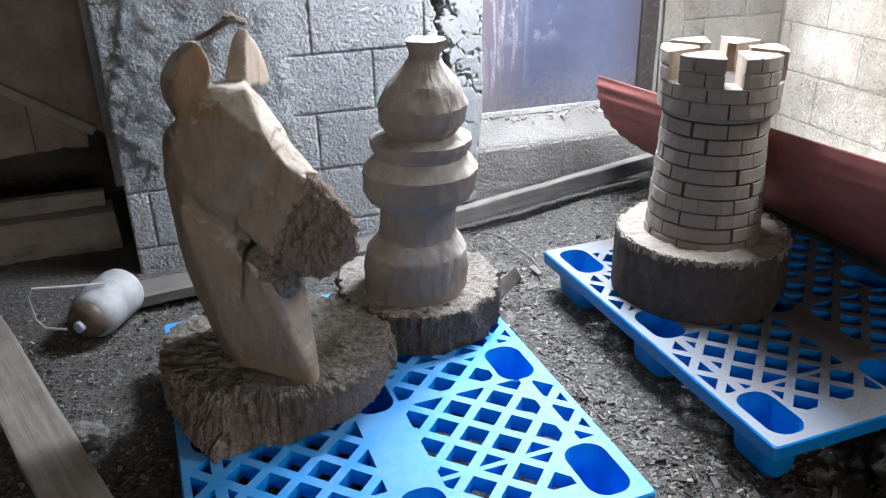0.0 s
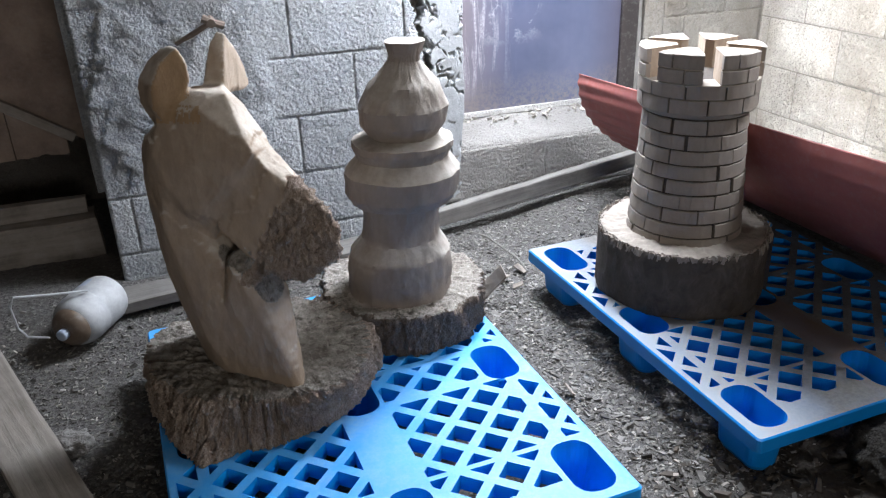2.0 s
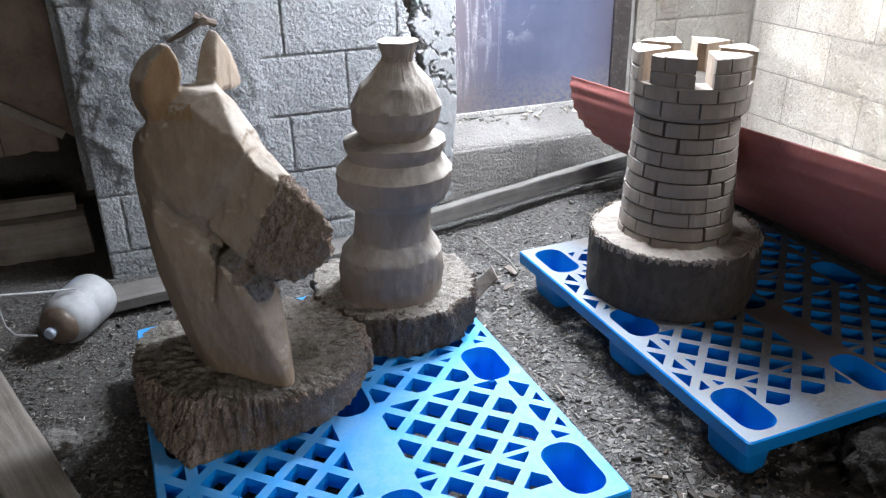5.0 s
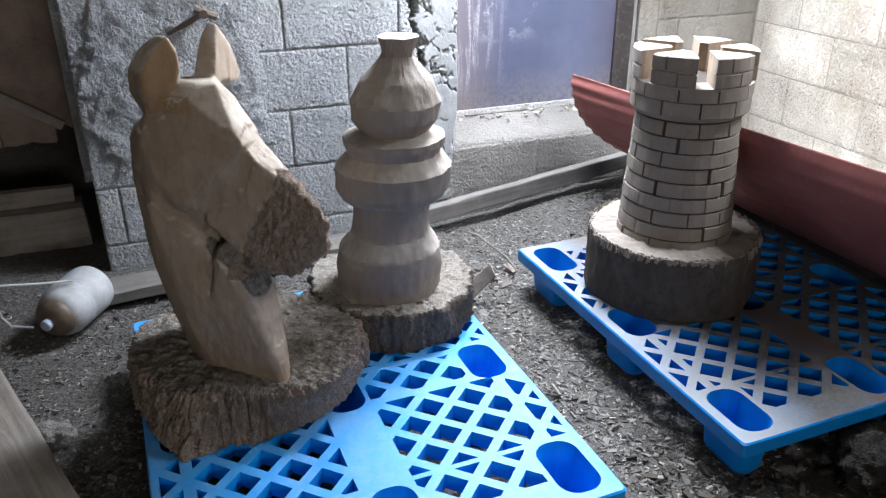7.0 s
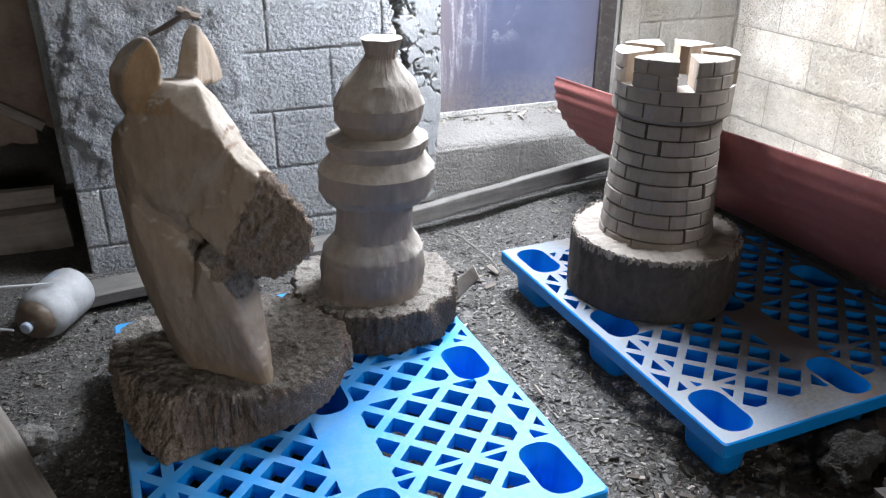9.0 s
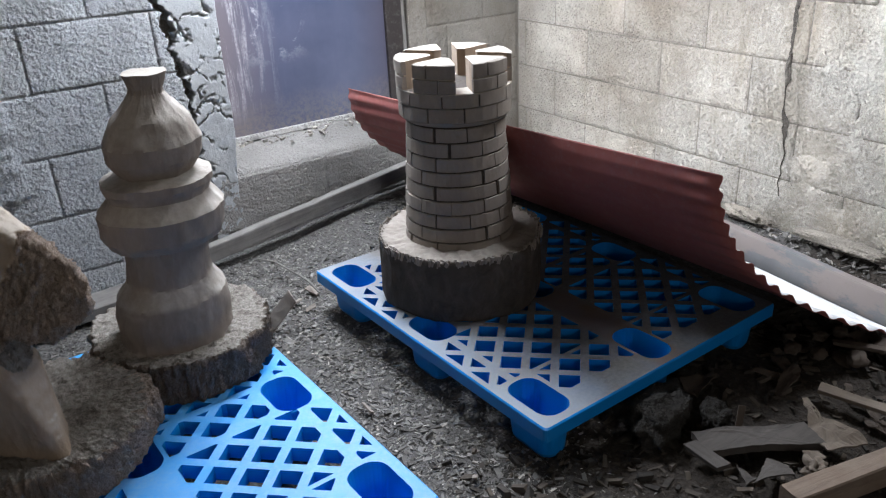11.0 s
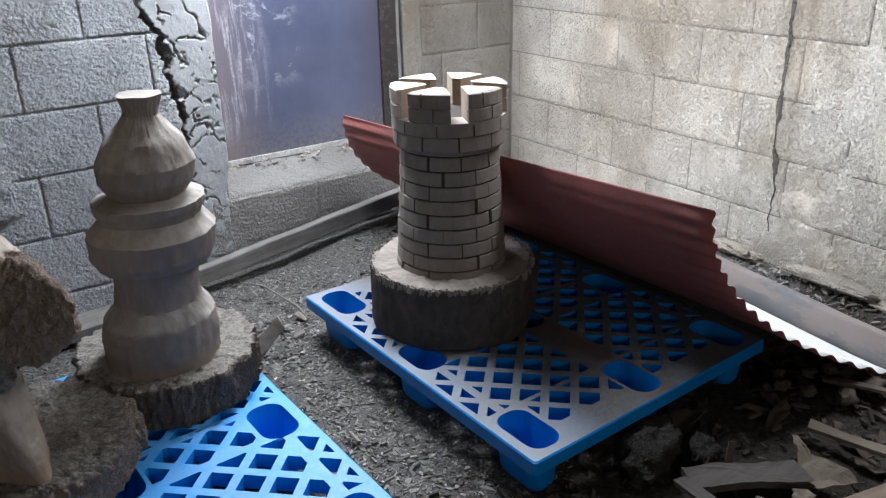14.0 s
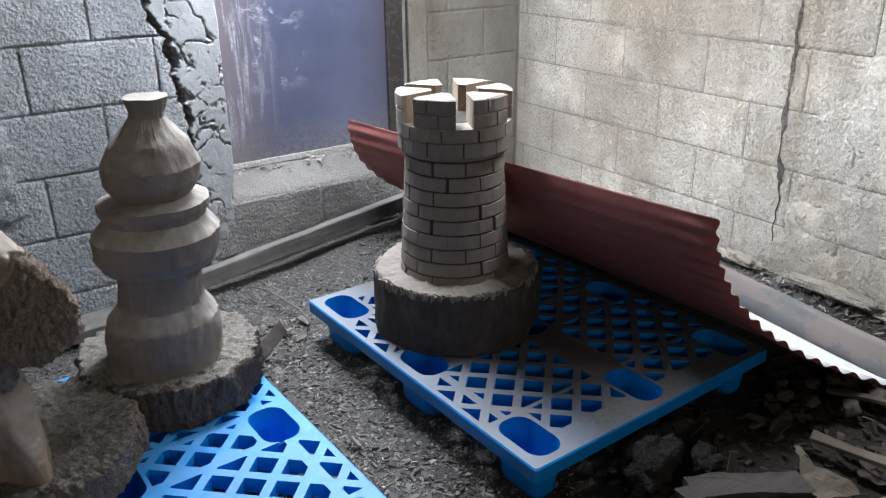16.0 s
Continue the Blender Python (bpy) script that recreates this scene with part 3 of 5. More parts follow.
def build_door():
    door = tagged(new("door_1"), "scuffed dark blue painted door leaf, closed, with pale scratches", "door", kind="structure")
    door.matrix_world = pose(0.93, RECESS, 0.425)
    bm = bmesh.new()
    box(bm, (-0.06, 0.0, 0.0), (0.833, 0.045, 0.83), 0.004)
    part("leaf", bm, DOOR, door)
    part("bottom_rail", slab((-0.06, -0.012, -0.004), (0.845, -0.001, 0.022), 0.003), MORTAR, door, "dusty plaster line along the door foot")
    part("stile", slab((0.835, -0.012, -0.02), (0.925, 0.05, 0.83), 0.006), DARK_STILE, door, "dark brown edge board")
    return door


build_door()
tagged(part("door_post", plank(2.1, 0.05, 0.018, 4.0, 0.004), GREY_TIMBER), "pale splintered door post", "post", kind="structure").matrix_world = pose(1.868, RECESS + 0.012, 0.4, 0, -90, 0)
tagged(part("trim", plank(2.1, 0.06, 0.10, 9.0, 0.005), SHADE_WALL), "rounded plaster strip beside the door post", "plaster", kind="structure").matrix_world = pose(1.992, RECESS + 0.022, 0.4, 0, -90, 0)


def build_patch():
    """Smooth mortar against the door jamb, with a ragged left edge along the broken gap."""
    bm = bmesh.new()
    n = 430
    rows = []
    for i in range(n + 1):
        z = -0.05 + 1.9 * i / n
        edge = gap_line(z) + 0.004 + 0.014 * smooth_step(0.66, 0.74, z) + 0.020 * noise.fractal(Vector((0.0, z * 13, 4.0)), 0.6, 2.2, 5) + 0.011 * noise.fractal(Vector((3.0, z * 48, 4.0)), 0.5, 2.2, 4)
        jamb = 0.887 + 0.008 * noise.noise(Vector((2.0, z * 9, 1.0))) - 0.02 * smooth_step(0.55, 0.35, z)
        row = [bm.verts.new((edge, WALL_A + 0.09, z))]
        for k in range(61):
            u = k / 60
            x = edge + (jamb - edge) * u
            wob = noise.noise_vector(Vector((x * 16, z * 16, 2.0))) * 0.32 + noise.noise_vector(Vector((x * 60, z * 60, 5.0))) * 0.07
            lobe = noise.voronoi(Vector((x * 8, z * 7, 3.0)) + wob)[0]
            open_joint = smooth_step(-0.02, 0.16, noise.noise(Vector((x * 7, z * 9, 7.0))) + 0.25 * (1 - u) - 0.05)
            crack = smooth_step(0.045, 0.008, lobe[1] - lobe[0]) * open_joint
            chip_off = smooth_step(0.30, 0.42, noise.fractal(Vector((x * 24, z * 24, 9.0)), 0.6, 2.1, 4)) * smooth_step(0.16, 0.0, lobe[1] - lobe[0])
            y = WALL_A - 0.006 + 0.0016 * noise.fractal(Vector((x * 14, z * 14, 3.0)), 0.8, 2.0, 3) + 0.024 * crack + 0.010 * chip_off + (0.02 if k == 0 else 0.006 if k == 60 else 0)
            row.append(bm.verts.new((x, y, z)))
        row.append(bm.verts.new((jamb, RECESS + 0.1, z)))
        rows.append(row)
    for a, b in zip(rows, rows[1:]):
        for j in range(len(a) - 1):
            bm.faces.new((a[j], a[j + 1], b[j + 1], b[j]))
    ob = tagged(part("door_jamb", bm, RENDER, smooth=True), "smoothed grey mortar jamb with a broken ragged edge", "jamb", kind="structure")
    # Backing slab: the gap's deep shade is put into its dark colour.
    gap = slab((0.585, WALL_A + 0.06, -0.1), (0.76, RECESS + 0.1, CEIL))
    part("gap_fill", gap, DARKENED_WALL, ob, "dark slab that paints the shade deep in the broken gap")
    return ob


build_patch()


def coat(name, along_wall, up, base, place, material, label, parent, lip):
    """Uneven plaster over blocks: its relief sinks below the block face at ragged edges. base(s, z): how proud it stands."""
    bm = bmesh.new()
    (s0, s1), (z0, z1) = along_wall, up
    ns, nz = int((s1 - s0) / 0.011), int((z1 - z0) / 0.011)
    g = []
    for j in range(nz + 1):
        row = []
        for i in range(ns + 1):
            s, z = s0 + (s1 - s0) * i / ns, z0 + (z1 - z0) * j / nz
            row.append(bm.verts.new(place(s, base(s, z), z)))
        g.append(row)
    for a, b in zip(g, g[1:]):
        for i in range(ns):
            bm.faces.new((a[i], a[i + 1], b[i + 1], b[i]))
    return part(name, bm, material, parent, label, True)


def left_coat(s, z):
    f = noise.fractal(Vector((s * 9, z * 9, 2.0)), 0.7, 2.0, 5)
    edge = 0.10 + 0.10 * noise.fractal(Vector((4.0, z * 3, 0.0)), 0.8, 2.0, 3)
    low = 0.44 + 0.05 * noise.fractal(Vector((s * 5, 3.0, 0.0)), 0.8, 2.0, 3)
    k = smooth_step(edge + 0.06, edge - 0.06, s) * smooth_step(low - 0.02, low + 0.015, z)
    bite = 0.075 * noise.fractal(Vector((7.0, z * 7, s * 3)), 0.6, 2.1, 5)
    corner = smooth_step(-0.49 + bite, -0.565 + bite, s)
    return -0.012 + 0.021 * k + 0.008 * f + 0.004 * noise.fractal(Vector((s * 34, z * 34, 4.0)), 0.6, 2.0, 3) - 0.085 * corner ** 1.5


coat("plaster_coat", (-0.585, 0.3), (0.36, 2.0), left_coat, lambda s, d, z: (s, WALL_A - d, z), BLOCK_GREY, "rough lumpy plaster over the blocks", wall_a, 0)


def right_coat(s, z):
    f = noise.fractal(Vector((s * 6, z * 6, 5.0)), 0.75, 2.0, 5)
    patch = noise.noise(Vector((s * 2.3, z * 2.3, 11.0)))
    k = smooth_step(2.03, 1.93, s + 0.02 * f) * smooth_step(-0.15, 0.12, patch + 0.25 * f)
    return -0.007 + 0.009 * k + 0.003 * f * k


coat("plaster_coat", (0.6, 2.06), (0.1, 1.5), right_coat, lambda s, d, z: (WALL_B - d, s, z), BLOCK_PALE_SMOOTH, "thin smoothed plaster over the blocks", wall_b, 0)


def streak():
    """The black crack that runs down the side wall."""
    bm = bmesh.new()
    rows = []
    n = 110
    for i in range(n + 1):
        z = 0.22 + 1.5 * i / n
        y = 2.0 + 0.025 * smooth_step(0.45, 0.6, z) + 0.008 * noise.fractal(Vector((z * 12, 0.0, 3.0)), 0.5, 2.0, 6)
        w = 0.0025 + 0.009 * max(0.0, 0.55 + noise.fractal(Vector((z * 9, 5.0, 1.0)), 0.8, 2.0, 4)) * smooth_step(0.3, 0.55, z)
        rows.append([bm.verts.new((WALL_B - d, y + a * w, z)) for a, d in ((-1, 0.0025), (0, 0.0055), (1, 0.0025))])
    for a, b in zip(rows, rows[1:]):
        for k in range(2):
            bm.faces.new((a[k], a[k + 1], b[k + 1], b[k]))
    part("crack", bm, CRACK_DIRT, wall_b, "black dirt-filled vertical crack")


# Clods taken near black; the floor's shade is in this colour.
SHADE_EARTH = concrete("shade_dark_earth", (0.010, 0.008, 0.007), (0.022, 0.019, 0.016), (0.045, 0.04, 0.034), (0.018, 0.015, 0.012), 0.8)
CRACK_DIRT = concrete("brown_crack_dirt", (0.05, 0.042, 0.034), (0.12, 0.105, 0.088), (0.30, 0.275, 0.24), (0.08, 0.068, 0.055), 1.0)
streak()


# ---- corrugated sheet ----
def build_sheet():
    bm = bmesh.new()
    across, waves, steps = 144, 15.5, 28
    near = [Vector((1.425, 1.459, 0.727)), Vector((1.60, 1.42, 0.375)), Vector((2.235, 1.285, 0.028))]
    far = [Vector((1.36, 3.256, 0.653)), Vector((1.575, 3.27, 0.29)), Vector((2.40, 3.25, 0.06))]

    def bez(c, u):
        mid = c[1] * 2 - (c[0] + c[2]) * 0.5
        mid = c[1] + (mid - c[1]) * 0.75
        return c[0] * (1 - u) ** 2 + mid * (2 * u * (1 - u)) + c[2] * u * u

    tops, lows = [], []
    for i in range(steps + 1):
        v = i / steps
        top, low = [], []
        for j in range(across + 1):
            u = j / across
            p = bez(near, u).lerp(bez(far, u), v)
            q = bez(near, min(1, u + 0.01)).lerp(bez(far, min(1, u + 0.01)), v) - bez(near, max(0, u - 0.01)).lerp(bez(far, max(0, u - 0.01)), v)
            nrm = Vector((-q.z, 0, q.x)).normalized()
            w = 0.0072 * math.sin(u * waves * math.tau) * (0.07 + 0.93 * max(0.5 * smooth_step(0.70, 1.0, v), smooth_step(0.06, 0.0, v)))
            if 0 < i < steps:
                w += 0.003 * noise.noise(Vector((v * 5, u * 4, 1.0)))
            top.append(bm.verts.new(p + nrm * (w + 0.0012)))
            low.append(bm.verts.new(p + nrm * (w - 0.0012)))
        tops.append(top)
        lows.append(low)
    for i in range(steps):
        for j in range(across):
            bm.faces.new((tops[i][j], tops[i][j + 1], tops[i + 1][j + 1], tops[i + 1][j])).material_index = 1
            bm.faces.new((lows[i][j], lows[i + 1][j], lows[i + 1][j + 1], lows[i][j + 1]))
    for j in range(across):
        bm.faces.new((tops[0][j + 1], tops[0][j], lows[0][j], lows[0][j + 1]))
        bm.faces.new((tops[-1][j], tops[-1][j + 1], lows[-1][j + 1], lows[-1][j]))
    for i in range(steps):
        bm.faces.new((tops[i][0], tops[i + 1][0], lows[i + 1][0], lows[i][0]))
        bm.faces.new((tops[i + 1][-1], tops[i][-1], lows[i][-1], lows[i + 1][-1]))
    ob = part("corrugated_sheet", bm, [RED, GALV], smooth=True)
    return tagged(ob, "bent corrugated roofing sheet, faded red below, leaning on the rook", "roofing sheet")


build_sheet()

# ---- boards along the walls and on the floor ----
loose_plank("timber_batten", (0.5, 3.285, 0.035), (1.86, 3.31, 0.205), 0.045, 0.07, GREY_TIMBER, 1.0, "long grey timber batten propped along the wall foot", "timber")
loose_plank("timber_board", (-0.75, 3.13, 0.02), (0.5, 3.26, 0.02), 0.14, 0.045, GREY_TIMBER, 2.0, "dusty pale board lying along the wall", "board")
loose_plank("edge_board", (2.474, 2.9, 0.012), (2.217, 1.0, 0.012), 0.03, 0.125, PAINTED_BOARD, 3.0, "grey painted board on edge with worn pinkish patches", "board")
loose_plank("plank", (-1.09, 3.12, 0.05), (-0.36, 1.1, 0.05), 0.14, 0.05, DULL_PLANK, 5.0, "weathered sawn plank with peeling grain on the floor", "plank")
loose_plank("plank", (1.27, 1.07, 0.01), (2.3, 0.812, 0.02), 0.058, 0.07, SHADOW_WOOD, 6.0, "narrow pale-topped beam lying on the dark floor", "plank")

# unlit bay beside the wall
loose_plank("lower_beam", (-2.1, 3.75, 0.0), (-0.63, 3.75, 0.0), 0.16, 0.185, BAY_GREY, 11.0, "grey worn timber beam on the floor of the unlit bay", "beam", 0, 0.012)
loose_plank("cross_board", (-2.1, 3.77, 0.19), (-0.66, 3.77, 0.188), 0.05, 0.068, BAY_GREY, 12.0, "thin grey board laid on the bay beam", "board")
loose_plank("leaning_rail", (-1.75, 3.745, 1.236), (-0.66, 3.745, 0.497), 0.03, 0.038, BAY_GREY, 13.0, "slanting grey rail across the unlit bay", "rail")


def bay_panel(name, y, lower, upper, x0, x1, material, label):
    """Upright boarding between two lines over x: separate boards with a chipped lower edge."""
    panel = new(name)
    rng = random.Random(int(y * 1000))
    edge = x0
    while edge < x1 - 0.02:
        stop = min(x1, edge + rng.uniform(0.52, 0.66))
        bm = bmesh.new()
        rows = []
        n = 14
        shift = rng.uniform(0.0, 0.007)
        for i in range(n + 1):
            x = edge + 0.0015 + (stop - edge - 0.003) * i / n
            row = []
            for k in range(13):
                z = lower(x) + (upper(x) - lower(x)) * k / 12
                if k == 0:
                    z += 0.012 * noise.fractal(Vector((x * 16, y, 0.0)), 0.7, 2.0, 4)
                row.append(bm.verts.new((x, y + shift + 0.006 * noise.fractal(Vector((x * 5, z * 5, y)), 0.8, 2.0, 3), z)))
            row.append(bm.verts.new((x, y + 0.035, upper(x))))
            row.append(bm.verts.new((x, y + 0.035, lower(x))))
            rows.append(row)
        m = len(rows[0])
        for a, b in zip(rows, rows[1:]):
            for k in range(m):
                bm.faces.new((a[k], b[k], b[(k + 1) % m], a[(k + 1) % m]))
        bm.faces.new(rows[0])
        bm.faces.new(rows[-1][::-1])
        part("board", bm, material, panel)
        edge = stop
    return tagged(panel, label, "panel")


bay_panel("upper_panel", 3.765, lambda x: 0.715 - 0.678 * (x + 0.952), lambda x: 1.93, -1.78, -0.6, BAY_WOOD, "brown stained boarding with a slanting foot in the unlit bay")
bay_panel("lower_panel", 3.85, lambda x: 0.42 + 0.02 * (x + 0.7), lambda x: min(0.80, 0.66 - 0.9 * (x + 0.72)), -2.1, -0.69, BAY_WOOD, "brown boarded panel with a chipped lower edge")


# ---- pallets ----
PL, PW, PH, DECK = 1.215, 1.0, 0.152, 0.042
CUPS = [(x, y) for x in ((0.033, 0.14), (0.447, 0.553), (0.86, 0.967)) for y in ((0.03, 0.212), (0.518, 0.69), (0.988, 1.182))]


def rounded(x0, x1, y0, y1, r, n=5):
    out = []
    for cx, cy, a0 in ((x1 - r, y0 + r, -90), (x1 - r, y1 - r, 0), (x0 + r, y1 - r, 90), (x0 + r, y0 + r, 180)):
        for k in range(n):
            a = radians(a0 + 90 * k / (n - 1))
            out.append((cx + r * math.cos(a), cy + r * math.sin(a)))
    return out


def clip(poly, x0, x1, y0, y1):
    for axis, lim, sign in ((0, x0, 1), (0, x1, -1), (1, y0, 1), (1, y1, -1)):
        out = []
        for a, b in zip(poly, poly[1:] + poly[:1]):
            ia, ib = (a[axis] - lim) * sign >= 0, (b[axis] - lim) * sign >= 0
            if ia:
                out.append(a)
            if ia != ib:
                t = (lim - a[axis]) / (b[axis] - a[axis])
                out.append((a[0] + (b[0] - a[0]) * t, a[1] + (b[1] - a[1]) * t))
        poly = out
        if len(poly) < 3:
            return []
    return poly


def area(poly):
    return 0.5 * sum(a[0] * b[1] - b[0] * a[1] for a, b in zip(poly, poly[1:] + poly[:1]))


def pallet_holes():
    """Diamond openings of the lattice, cut off at the solid borders, centre strip, cross bars and cups."""
    holes = []
    px, py, half = 0.0600, 0.0588, 0.0418
    for mirror, x0, y0 in ((False, 0.259, 0.2925), (True, 0.757, 0.398)):
        fields = [(0.021, 0.07, 0.228, 0.503), (0.021, 0.07, 0.71, 0.975), (0.098, 0.436, 0.228, 0.52), (0.155, 0.436, 0.092, 0.213),
                  (0.155, 0.436, 0.546, 0.668), (0.098, 0.436, 0.695, 0.975), (0.155, 0.436, 0.99, 1.122)]
        if mirror:
            fields = [(1 - b, 1 - a, lo, hi) for a, b, lo, hi in fields]
        for i in range(-8, 9):
            for j in range(-8, 17):
                if (i + j) % 2:
                    continue
                cx, cy = x0 + px * i, y0 + py * j
                dia = [(cx + half, cy), (cx, cy + half), (cx - half, cy), (cx, cy - half)]
                for f in fields:
                    p = clip(dia, *f)
                    if len(p) >= 3 and abs(area(p)) > 0.00022:
                        holes.append(p)
    return holes


def build_pallet(plastic, label):
    pallet = new("plastic_pallet")
    holes = pallet_holes()
    cups = [rounded(*x, *y, 0.045, 7) for x, y in CUPS]
    outer = rounded(0, PW, 0, PL, 0.012, 4)
    verts, edges = [], []
    loops = [outer] + holes + cups
    for lp in loops:
        s = len(verts)
        verts += [Vector(p) for p in lp]
        edges += [(s + k, s + (k + 1) % len(lp)) for k in range(len(lp))]
    v2, _, f2, *_ = geometry.delaunay_2d_cdt(verts, edges, [], 1, 1e-6)
    cut = holes + cups

    def inside(p, poly):
        hit = False
        for a, b in zip(poly, poly[1:] + poly[:1]):
            if (a[1] > p[1]) != (b[1] > p[1]) and p[0] < (b[0] - a[0]) * (p[1] - a[1]) / (b[1] - a[1]) + a[0]:
                hit = not hit
        return hit

    boxes = [(min(p[0] for p in c), max(p[0] for p in c), min(p[1] for p in c), max(p[1] for p in c), c) for c in cut]
    bm = bmesh.new()
    top = [bm.verts.new((p.x, p.y, PH)) for p in v2]
    low = [bm.verts.new((p.x, p.y, PH - DECK)) for p in v2]
    bm.verts.ensure_lookup_table()
    for f in f2:
        c = sum((v2[i] for i in f), Vector((0, 0))) / len(f)
        if any(b[0] < c.x < b[1] and b[2] < c.y < b[3] and inside(c, b[4]) for b in boxes):
            continue
        bm.faces.new([top[i] for i in f])
        bm.faces.new([low[i] for i in reversed(f)])
    rims = [e for e in bm.edges if len(e.link_faces) == 1 and e.verts[0].co.z > PH - 0.001]
    pair = {t: l for t, l in zip(top, low)}
    mid = {}

    def lip(v):
        """Round the rim: the side wall ends a little lower, the top edge draws back from it."""
        if v not in mid:
            mid[v] = bm.verts.new((v.co.x, v.co.y, PH - 0.004))
        return mid[v]

    outer_set = set()
    for e in rims:
        a, b = e.verts
        ma, mb = lip(a), lip(b)
        bm.faces.new((a, b, mb, ma))
        bm.faces.new((ma, mb, pair[b], pair[a]))
        outer_set |= {v for v in e.verts if min(v.co.x, v.co.y, PW - v.co.x, PL - v.co.y) < 0.0125}
    for v in outer_set:
        v.co.x += 0.004 * ((v.co.x < 0.0125) - (v.co.x > PW - 0.0125))
        v.co.y += 0.004 * ((v.co.y < 0.0125) - (v.co.y > PL - 0.0125))
    bmesh.ops.delete(bm, geom=[v for v in bm.verts if not v.link_faces], context="VERTS")
    part("deck", bm, plastic, pallet, "blue lattice deck with dust and painted light tones on top")
    for (x0, x1), (y0, y1) in CUPS:
        bm = bmesh.new()
        levels = [(0.0, PH - 0.002, 0.045), (0.004, PH - 0.05, 0.042), (0.012, 0.02, 0.036), (0.02, 0.004, 0.03)]
        rings = []
        for inset, z, r in levels:
            rings.append([bm.verts.new((*p, z)) for p in rounded(x0 + inset, x1 - inset, y0 + inset, y1 - inset, r, 7)])
        for inset, z, r in [(l[0] - 0.003, max(0.0, l[1] - 0.004), l[2] + 0.002) for l in levels[::-1]]:
            rings.append([bm.verts.new((*p, z)) for p in rounded(x0 + inset, x1 - inset, y0 + inset, y1 - inset, r, 7)])
        for a, b in zip(rings, rings[1:]):
            if a is rings[3]:
                continue
            for k in range(len(a)):
                bm.faces.new((a[k], a[(k + 1) % len(a)], b[(k + 1) % len(a)], b[k]))
        bm.faces.new(rings[3])
        bm.faces.new(rings[4])
        for k in range(len(rings[0])):
            j = (k + 1) % len(rings[0])
            bm.faces.new((rings[0][k], rings[0][j], rings[-1][j], rings[-1][k]))
        part("foot", bm, plastic, pallet)
    return tagged(pallet, label, "pallet", "plastic pallets")


build_pallet(PALLET_DIRTY_SHADE, "blue plastic lattice pallet under the rook, greyed with dirt and painted shade").matrix_world = pose(0.913, 1.528, 0, 0, 0, 1.5)
build_pallet(PALLET, "bright blue plastic lattice pallet, tops paled by dust and painted sheen").matrix_world = pose(-0.432, 1.47, 0, 0, 0, 1.6)


# ---- carved logs ----
def log_base(bm, centre, radius, z0, z1, seed, lumps=0.04, sides=96, rings=14, offs=None, crack=0.0, bumpy=0.014, grain=0.0, tops=16, rim=0.012):
    """A sawn log: bark side with fibres and split cracks (slot 0), rough axe-cut top (slot 1)."""
    side = []
    for j in range(rings + 1):
        v = j / rings
        row = []
        for k in range(sides):
            a = math.tau * k / sides
            d = Vector((math.cos(a), math.sin(a), 0))
            r = offs(a, v) if offs else radius
            r += lumps * noise.fractal(Vector((d.x * 1.6 + seed, d.y * 1.6, v * 0.3)), 0.8, 2.0, 2)
            r += 0.30 * lumps * noise.fractal(Vector((d.x * 11 + seed, d.y * 11, v * 1.6)), 0.6, 2.1, 5)
            if grain:
                bend = d + Vector((0.03 * noise.noise(Vector((v * 3, a * 3, seed))), 0, 0))
                r += 1.0 * grain * noise.fractal(Vector((bend.x * 15 + seed, bend.y * 15, v * 1.6)), 0.55, 2.1, 5)
                r += 0.7 * grain * noise.fractal(Vector((d.x * 45 + seed, d.y * 45, v * 17)), 0.5, 2.1, 5)
            if crack:
                k2 = noise.noise(Vector((d.x * 8 + seed, d.y * 8, v * 0.7)))
                k3 = noise.noise(Vector((d.x * 17 + seed, d.y * 17, v * 1.3 + 5)))
                r -= crack * smooth_step(0.07, 0.0, abs(k2)) * smooth_step(0.0, 0.4, v)
                r -= 0.6 * crack * smooth_step(0.06, 0.0, abs(k3)) * smooth_step(0.15, 0.6, v)
            r -= rim * (smooth_step(0.9, 1.0, v) + smooth_step(0.12, 0.0, v))
            z = z0 + (z1 - z0) * v
            if j == rings:
                z += 0.010 * noise.fractal(Vector((d.x * 8, d.y * 8, seed)), 0.8, 2.0, 3)
            row.append(bm.verts.new((centre[0] + d.x * r, centre[1] + d.y * r, z)))
        side.append(row)
    for a, b in zip(side, side[1:]):
        for k in range(sides):
            bm.faces.new((a[k], a[(k + 1) % sides], b[(k + 1) % sides], b[k]))
    bm.faces.new(side[0][::-1])
    last = side[-1]
    c = Vector((*centre, z1))
    for m in range(1, tops):
        f = 1 - m / tops
        ring = []
        for k, v in enumerate(side[-1]):
            d = v.co - c
            d.z = 0
            a = math.tau * k / sides
            keep = f * (d.length * f ** 7 + (offs(a, 1.0) if offs else radius) * (1 - f ** 7))
            p = c + d.normalized() * keep
            u, w = 0.8 * p.x - 0.6 * p.y, 0.6 * p.x + 0.8 * p.y
            p.z = z1 + bumpy * (0.45 * noise.fractal(Vector((u * 34, w * 75, seed)), 0.55, 2.1, 5) + 0.6 * noise.fractal(Vector((u * 9, w * 9, seed)), 0.7, 2.1, 3)) + (v.co.z - z1) * f ** 8
            ring.append(bm.verts.new(p))
        for k in range(sides):
            bm.faces.new((last[k], last[(k + 1) % sides], ring[(k + 1) % sides], ring[k])).material_index = 1
        last = ring
    bm.faces.new(last).material_index = 1


